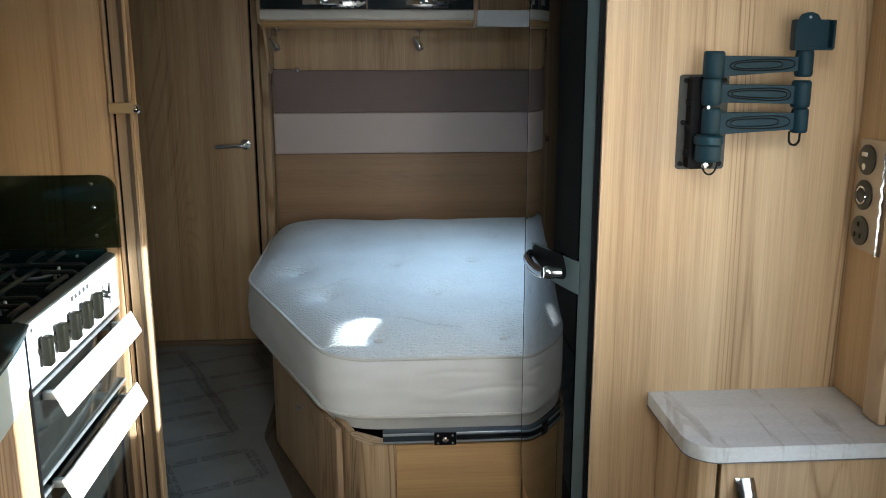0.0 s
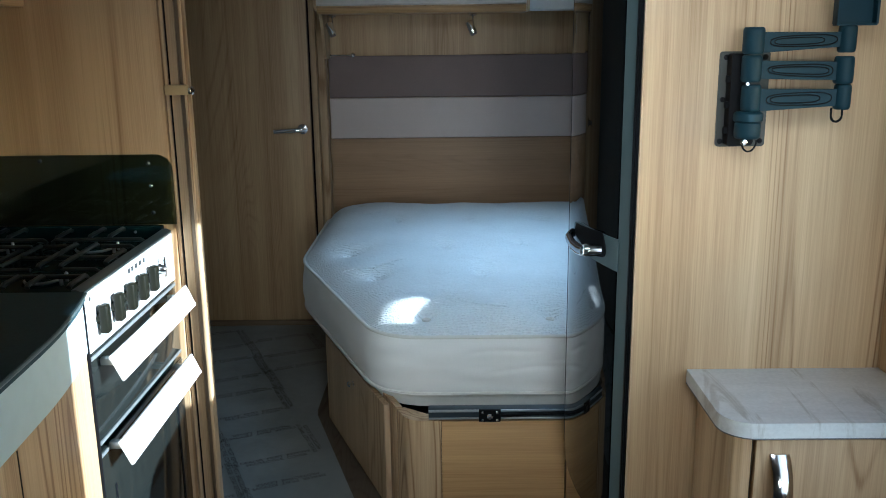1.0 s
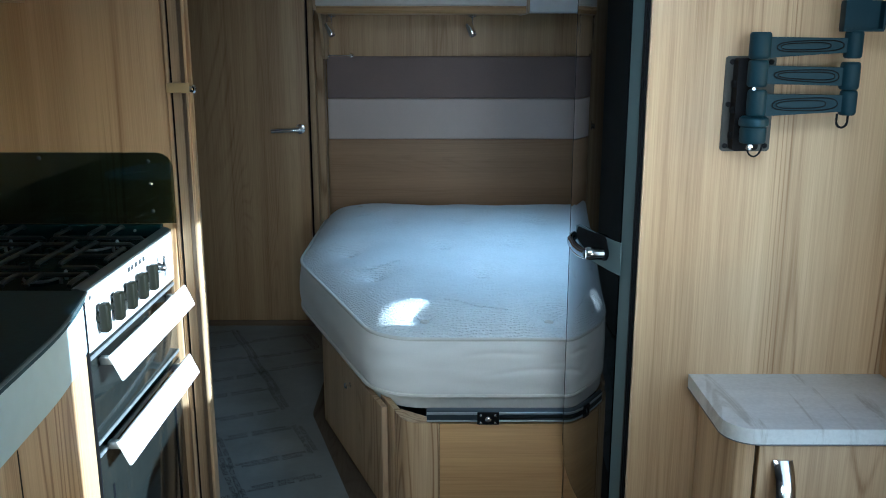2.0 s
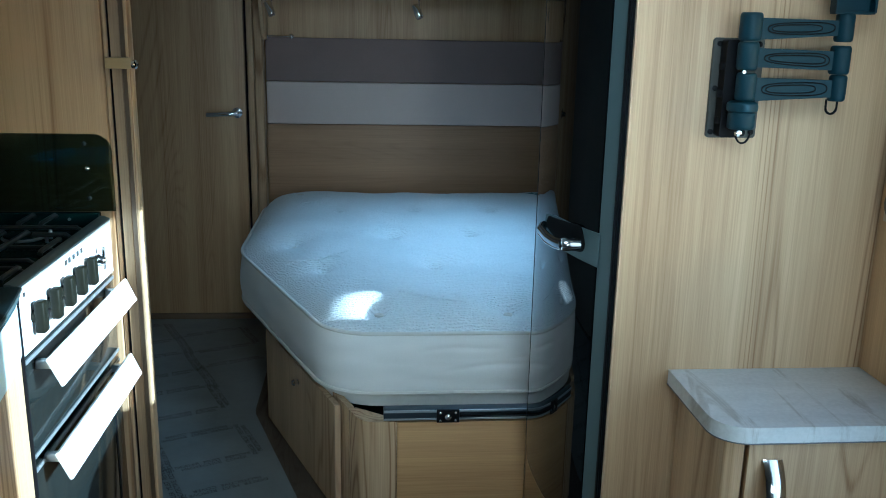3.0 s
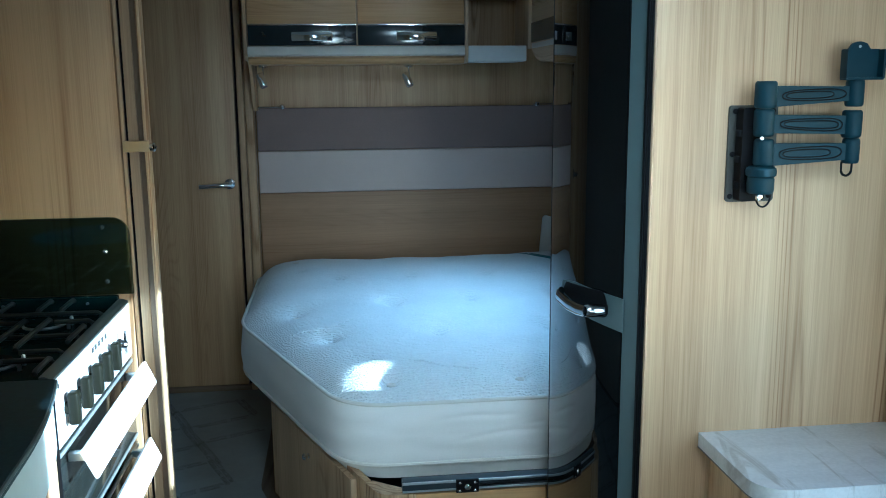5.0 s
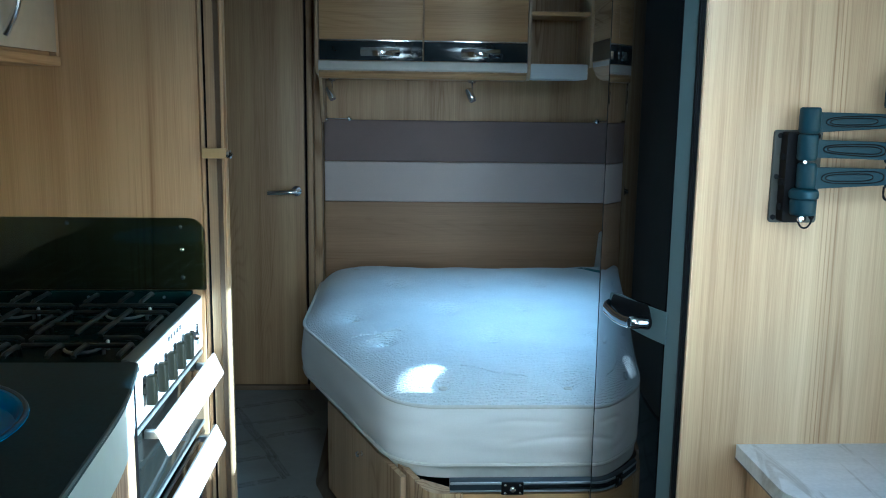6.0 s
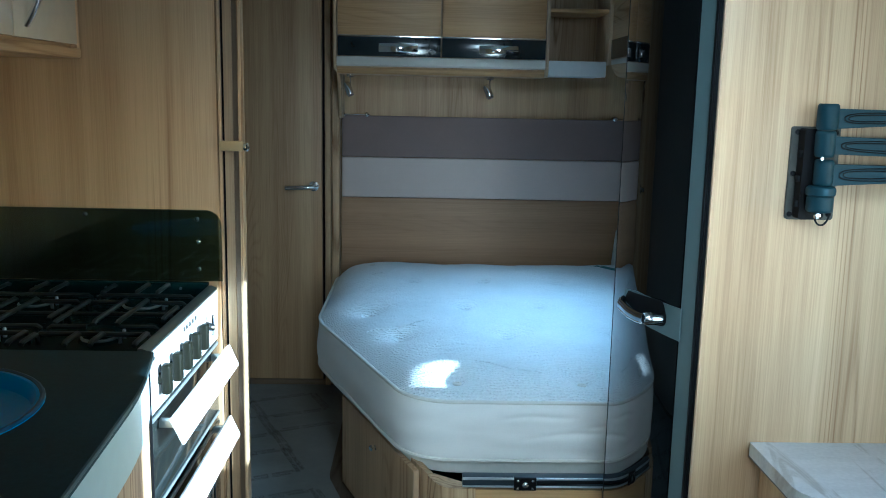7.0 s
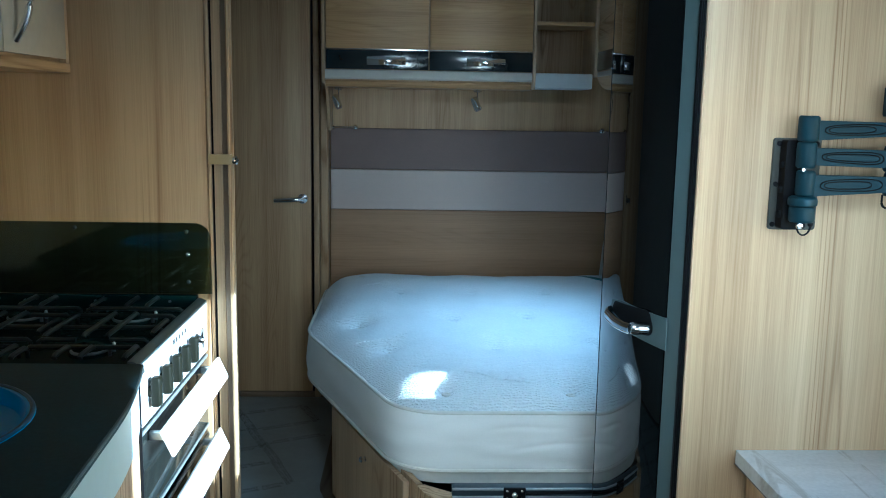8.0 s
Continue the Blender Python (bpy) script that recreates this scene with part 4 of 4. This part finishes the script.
oven_handle(oven, 0.580)


def burner(x, y, r):
    b = part("burner", turned([(r * 1.25, 0.869), (r * 1.2, 0.872), (r, 0.874), (r, 0.882), (r * 0.92, 0.885)], (x, y, 0), (0, 0, 1), 26), ENAMEL, cook, "black burner cap")
    part("burner_ring", tube([(x + r * 1.05 * math.cos(w), y + r * 1.05 * math.sin(w), 0.876) for w in (2 * math.pi * k / 26 for k in range(26))], 0.003, 6, True), ALU, b)


BURNERS = [(-0.604, 1.435, 0.028), (-0.604, 1.675, 0.034), (-0.820, 1.435, 0.034), (-0.820, 1.675, 0.028)]
for bx, by, br in BURNERS:
    burner(bx, by, br)
    for dx, dy in ((br + 0.012, -0.012), (br + 0.010, 0.016)):
        part("spark_plug", turned([(0.0035, 0.869), (0.0035, 0.884), (0.002, 0.887)], (bx + dx, by + dy, 0), (0, 0, 1), 10), ALU, cook, "bright spark plug tip")


def pan_support(x0, x1):
    """Cast grid: cross bars bent down into feet, and lengthwise bars with free ends that stop short of each burner."""
    z, r = 0.889, 0.0046
    xm = (x0 + x1) / 2
    s = part("pan_support", tube([(x0, 1.545, 0.869), (x0, 1.545, z - 0.004), (x0 + 0.006, 1.545, z), (x1 - 0.006, 1.545, z), (x1, 1.545, z - 0.004), (x1, 1.545, 0.869)], r, 8), IRON, cook, "black cast pan support")
    for y in (1.408, 1.456, 1.640, 1.700):
        for xa, xb in ((x0, xm - 0.030), (x1, xm + 0.030)) if y in (1.456, 1.640) else ((x0, x1),):
            inner = [(xb, y, z)] if xb != x1 else [(x1 - 0.006, y, z), (x1, y, z - 0.004), (x1, y, 0.869)]
            way = 0.006 if xa == x0 else -0.006
            part("cross_bar", tube([(xa, y, 0.869), (xa, y, z - 0.004), (xa + way, y, z)] + inner, r, 8), IRON, s)
    for x in (xm - 0.021, xm + 0.021):
        for ya, yb in ((1.334, 1.398), (1.466, 1.644), (1.705, 1.792)):
            part("bar", tube([(x, ya, z + 0.001), (x, ya + 0.006, z + 0.005), (x, yb - 0.006, z + 0.005), (x, yb, z + 0.001)], r * 1.05, 8), IRON, s)
    for x, spans in ((x0 + 0.004, ((1.336, 1.395), (1.470, 1.640), (1.706, 1.788))), (x1 - 0.004, ((1.336, 1.410), (1.500, 1.600)))):
        for ya, yb in spans:
            part("bar", tube([(x, ya, z), (x, ya + 0.006, z + 0.003), (x, yb - 0.006, z + 0.003), (x, yb, z)], r, 8), IRON, s)


pan_support(-0.700, -0.508)
pan_support(-0.925, -0.715)
part("back_ledge", box(X0, -0.503, 1.800, 1.8205, 0.869, 0.8945, 0.002), ENAMEL, cook, "black ledge behind the hob")
for bx in (-0.87, -0.72, -0.56):
    part("spark_plug", turned([(0.003, 0), (0.003, 0.003)], (bx, 1.800, 0.883), (0, -1, 0), 10), ALU, cook)
cook.location.x += 0.007

splash = thing("splashback", (-0.753, 1.82, 0.9), "smoked glass splashback on the partition beside the hob", "splashback")
part("glass", prism(rounded([(-1.05, 0.895), (-1.05, 1.052), (-0.468, 1.052), (-0.468, 0.895)], [0, 0, 0.035, 0]), 1, 1.8215, 1.8275, 0.001), SPLASH, splash)
# Screws out of the light get a darker copy of the metal.
for x, z, mat in ((-0.519, 1.033, UNLIT_SCREW), (-0.517, 0.983, CHROME), (-0.517, 0.922, UNLIT_SCREW), (-0.758, 1.04, UNLIT_SCREW)):
    part("screw", turned([(0.0045, 0), (0.0045, 0.002), (0.002, 0.004)], (x, 1.8215, z), (0, -1, 0), 12), mat, splash)

# ---- kitchen run with the sink ----
run = thing("kitchen_unit", (-0.75, 0.6, 0), "oak kitchen base unit with pale grey fascia", "kitchen unit")


def front_curve(y):
    """The sloping, slightly bowed front line of the kitchen unit."""
    return -0.407 - 0.07 * (y - 0.8) - 0.38 * max(0.0, y - 1.05) ** 2 - 0.03 * max(0.0, 0.8 - y) ** 2


ys = [1.316 - 1.30 * k / 40 for k in range(41)]


def bowed(inset, z0, z1):
    line = [(front_curve(y) - inset, y) for y in ys]
    return prism([(L + 0.002, 1.316)] + line + [(L + 0.002, ys[-1])], 2, z0, z1)


part("body", bowed(0.009, 0.06, 0.7775), OAK_Z, run)
line_o, line_i = ([(front_curve(y) - inset, y) for y in ys] for inset in (0.006, 0.022))
part("fascia", prism(line_o + line_i[::-1], 2, 0.7800, 0.872), FASCIA, run, "pale grey fascia")
part("plinth", bowed(0.07, 0.0, 0.0595), RUBBER, run)
for y in (0.96, 0.50):
    part("door_gap", box(front_curve(y) - 0.013, front_curve(y) - 0.0085, y - 0.0015, y + 0.0015, 0.07, 0.775, 0), RUBBER, run)


def worktop():
    bm = bmesh.new()
    outer = [(L + 0.002, 1.316)] + [(front_curve(y), y) for y in ys] + [(L + 0.002, ys[-1])]
    hole = [(SX + SR * math.cos(w), SY + SR * math.sin(w)) for w in (2 * math.pi * k / 48 for k in range(48))]
    edges = []
    for loop in (outer, hole):
        vs = [bm.verts.new((x, y, 0.8725)) for x, y in loop]
        edges += [bm.edges.new((vs[i], vs[(i + 1) % len(vs)])) for i in range(len(vs))]
    bmesh.ops.triangle_fill(bm, use_beauty=True, use_dissolve=False, edges=edges)
    res = bmesh.ops.extrude_face_region(bm, geom=bm.faces[:])
    bmesh.ops.translate(bm, vec=(0, 0, 0.0145), verts=[v for v in res["geom"] if isinstance(v, bmesh.types.BMVert)])
    return solid(bm)


SX, SY, SR = -0.73, 1.024, 0.188
top_run = piece("kitchen_worktop", worktop(), WORKTOP, "dark charcoal worktop with sloping front edge", "worktop")
part("edge_trim", tube([(front_curve(y) + 0.001, y, 0.8835) for y in ys], 0.0032, 6), STRIP, top_run, "thin grey edge trim")
prof = [(SR + 0.008, 0.8872), (SR + 0.007, 0.890), (SR - 0.004, 0.890), (SR - 0.007, 0.884), (SR - 0.010, 0.868), (SR - 0.018, 0.8632), (0.03, 0.862), (0.002, 0.862)]
bms = bmesh.new()
rings_s = [[bms.verts.new((SX + r * math.cos(w), SY + r * math.sin(w), z)) for w in (2 * math.pi * k / 48 for k in range(48))] for r, z in prof]
for a, b in zip(rings_s, rings_s[1:]):
    for i in range(48):
        bms.faces.new((a[i], a[(i + 1) % 48], b[(i + 1) % 48], b[i]))
sink = thing("sink", (SX, SY, 0.862), "round sink with lid under blue protective film in the worktop", "sink")
part("lid", bms, BLUE_FILM, sink, "sunken lid under bright blue protective film")
# The rim's shadow is put into its dark navy colour.
part("rim", tube([(SX + (SR + 0.004) * math.cos(w), SY + (SR + 0.004) * math.sin(w), 0.889) for w in (2 * math.pi * k / 48 for k in range(48))], 0.004, 8, True), RIM_SHADE, sink, "rim with its shadow painted in dark blue")

# ---- kitchen overhead locker ----
lock = thing("kitchen_locker", (-0.9, 1.4, 1.375), "cream-fronted overhead kitchen locker with chrome handle", "cabinet")
part("body", box(L + 0.001, -0.768, 0.9, 1.822, 1.388, TOP - 0.01, 0.001), OAK_Y, lock)
part("base_rail", box(L + 0.001, -0.750, 0.9, 1.822, 1.368, 1.3875, 0.002), OAK_Y, lock)
part("end_stile", box(-0.7675, -0.752, 1.806, 1.8215, 1.388, TOP - 0.01, 0.001), OAK_EDGE, lock)
for y0, y1 in ((1.520, 1.803), (1.18, 1.516)):
    d = part("door", box(-0.7675, -0.750, y0, y1, 1.3945, TOP - 0.03, 0.002), CREAM, lock, "cream gloss door")
    part("handle", tube([(-0.750 + 0.030 * math.sin(math.pi * k / 12), y0 + 0.045, 1.415 + 0.15 * k / 12) for k in range(13)], 0.0062, 10), CHROME, d, "arched chrome handle")

# ---- floor film with its printed notices ----
film = thing("floor_cover", (-0.4, 2.8, 0), "grey protective film with printed notices over the floor", "floor cover")
film["kind"] = "structure"
bmf = bmesh.new()
nx, ny = 40, 90
def film_edge(y):
    return -0.335 if y > 2.78 else -0.335 + 0.33 * (2.78 - y)


gv = [[bmf.verts.new((-1.02 + (film_edge(0.2 + 3.55 * j / ny) + 1.02) * i / nx, 0.2 + 3.55 * j / ny, 0.001 + 0.0025 * max(0, noise.noise((i * 0.35, j * 0.35, 2.0))))) for i in range(nx + 1)] for j in range(ny + 1)]
for j in range(ny):
    for i in range(nx):
        bmf.faces.new((gv[j][i], gv[j][i + 1], gv[j + 1][i + 1], gv[j + 1][i]))
part("film", bmf, FILM, film)


def notice_mesh():
    cu = bpy.data.curves.new("notice", "FONT")
    cu.body = "DEALER  MUST  REMOVE\nPROTECTIVE  COVER"
    cu.size, cu.align_x, cu.align_y, cu.space_line = 0.0205, "CENTER", "CENTER", 0.95
    ob = new("notice", cu)
    me = bpy.data.meshes.new_from_object(ob.evaluated_get(bpy.context.evaluated_depsgraph_get()))
    bpy.data.objects.remove(ob)
    me.materials.clear()
    me.materials.append(PRINT)
    return me


NOTICE = notice_mesh()
ANGLE = 24.0
U, V = Vector((math.cos(radians(ANGLE)), math.sin(radians(ANGLE)))), Vector((-math.sin(radians(ANGLE)), math.cos(radians(ANGLE))))
for col in range(-4, 4):
    for row in range(-3, 7):
        c = Vector((-0.305, 2.19)) + U * (0.275 * col) + V * (0.365 * row + (0.1825 if col % 2 else 0))
        if not (-0.98 < c.x < -0.02 and 1.9 < c.y < 3.68) or c.x > film_edge(c.y) - 0.03:
            continue
        for du, dv, spin in ((0, -0.105, 0), (0, 0.105, 180), (-0.135, 0, -90), (0.135, 0, 90)):
            p = c + U * du + V * dv
            if p.x > film_edge(p.y) - 0.05:
                continue
            o = new("printed_notice", NOTICE)
            o.parent = film
            o.matrix_parent_inverse = Matrix.Translation(film.location).inverted()
            o.matrix_basis = pose(p.x, p.y, 0.0062, 0, 0, ANGLE + spin)
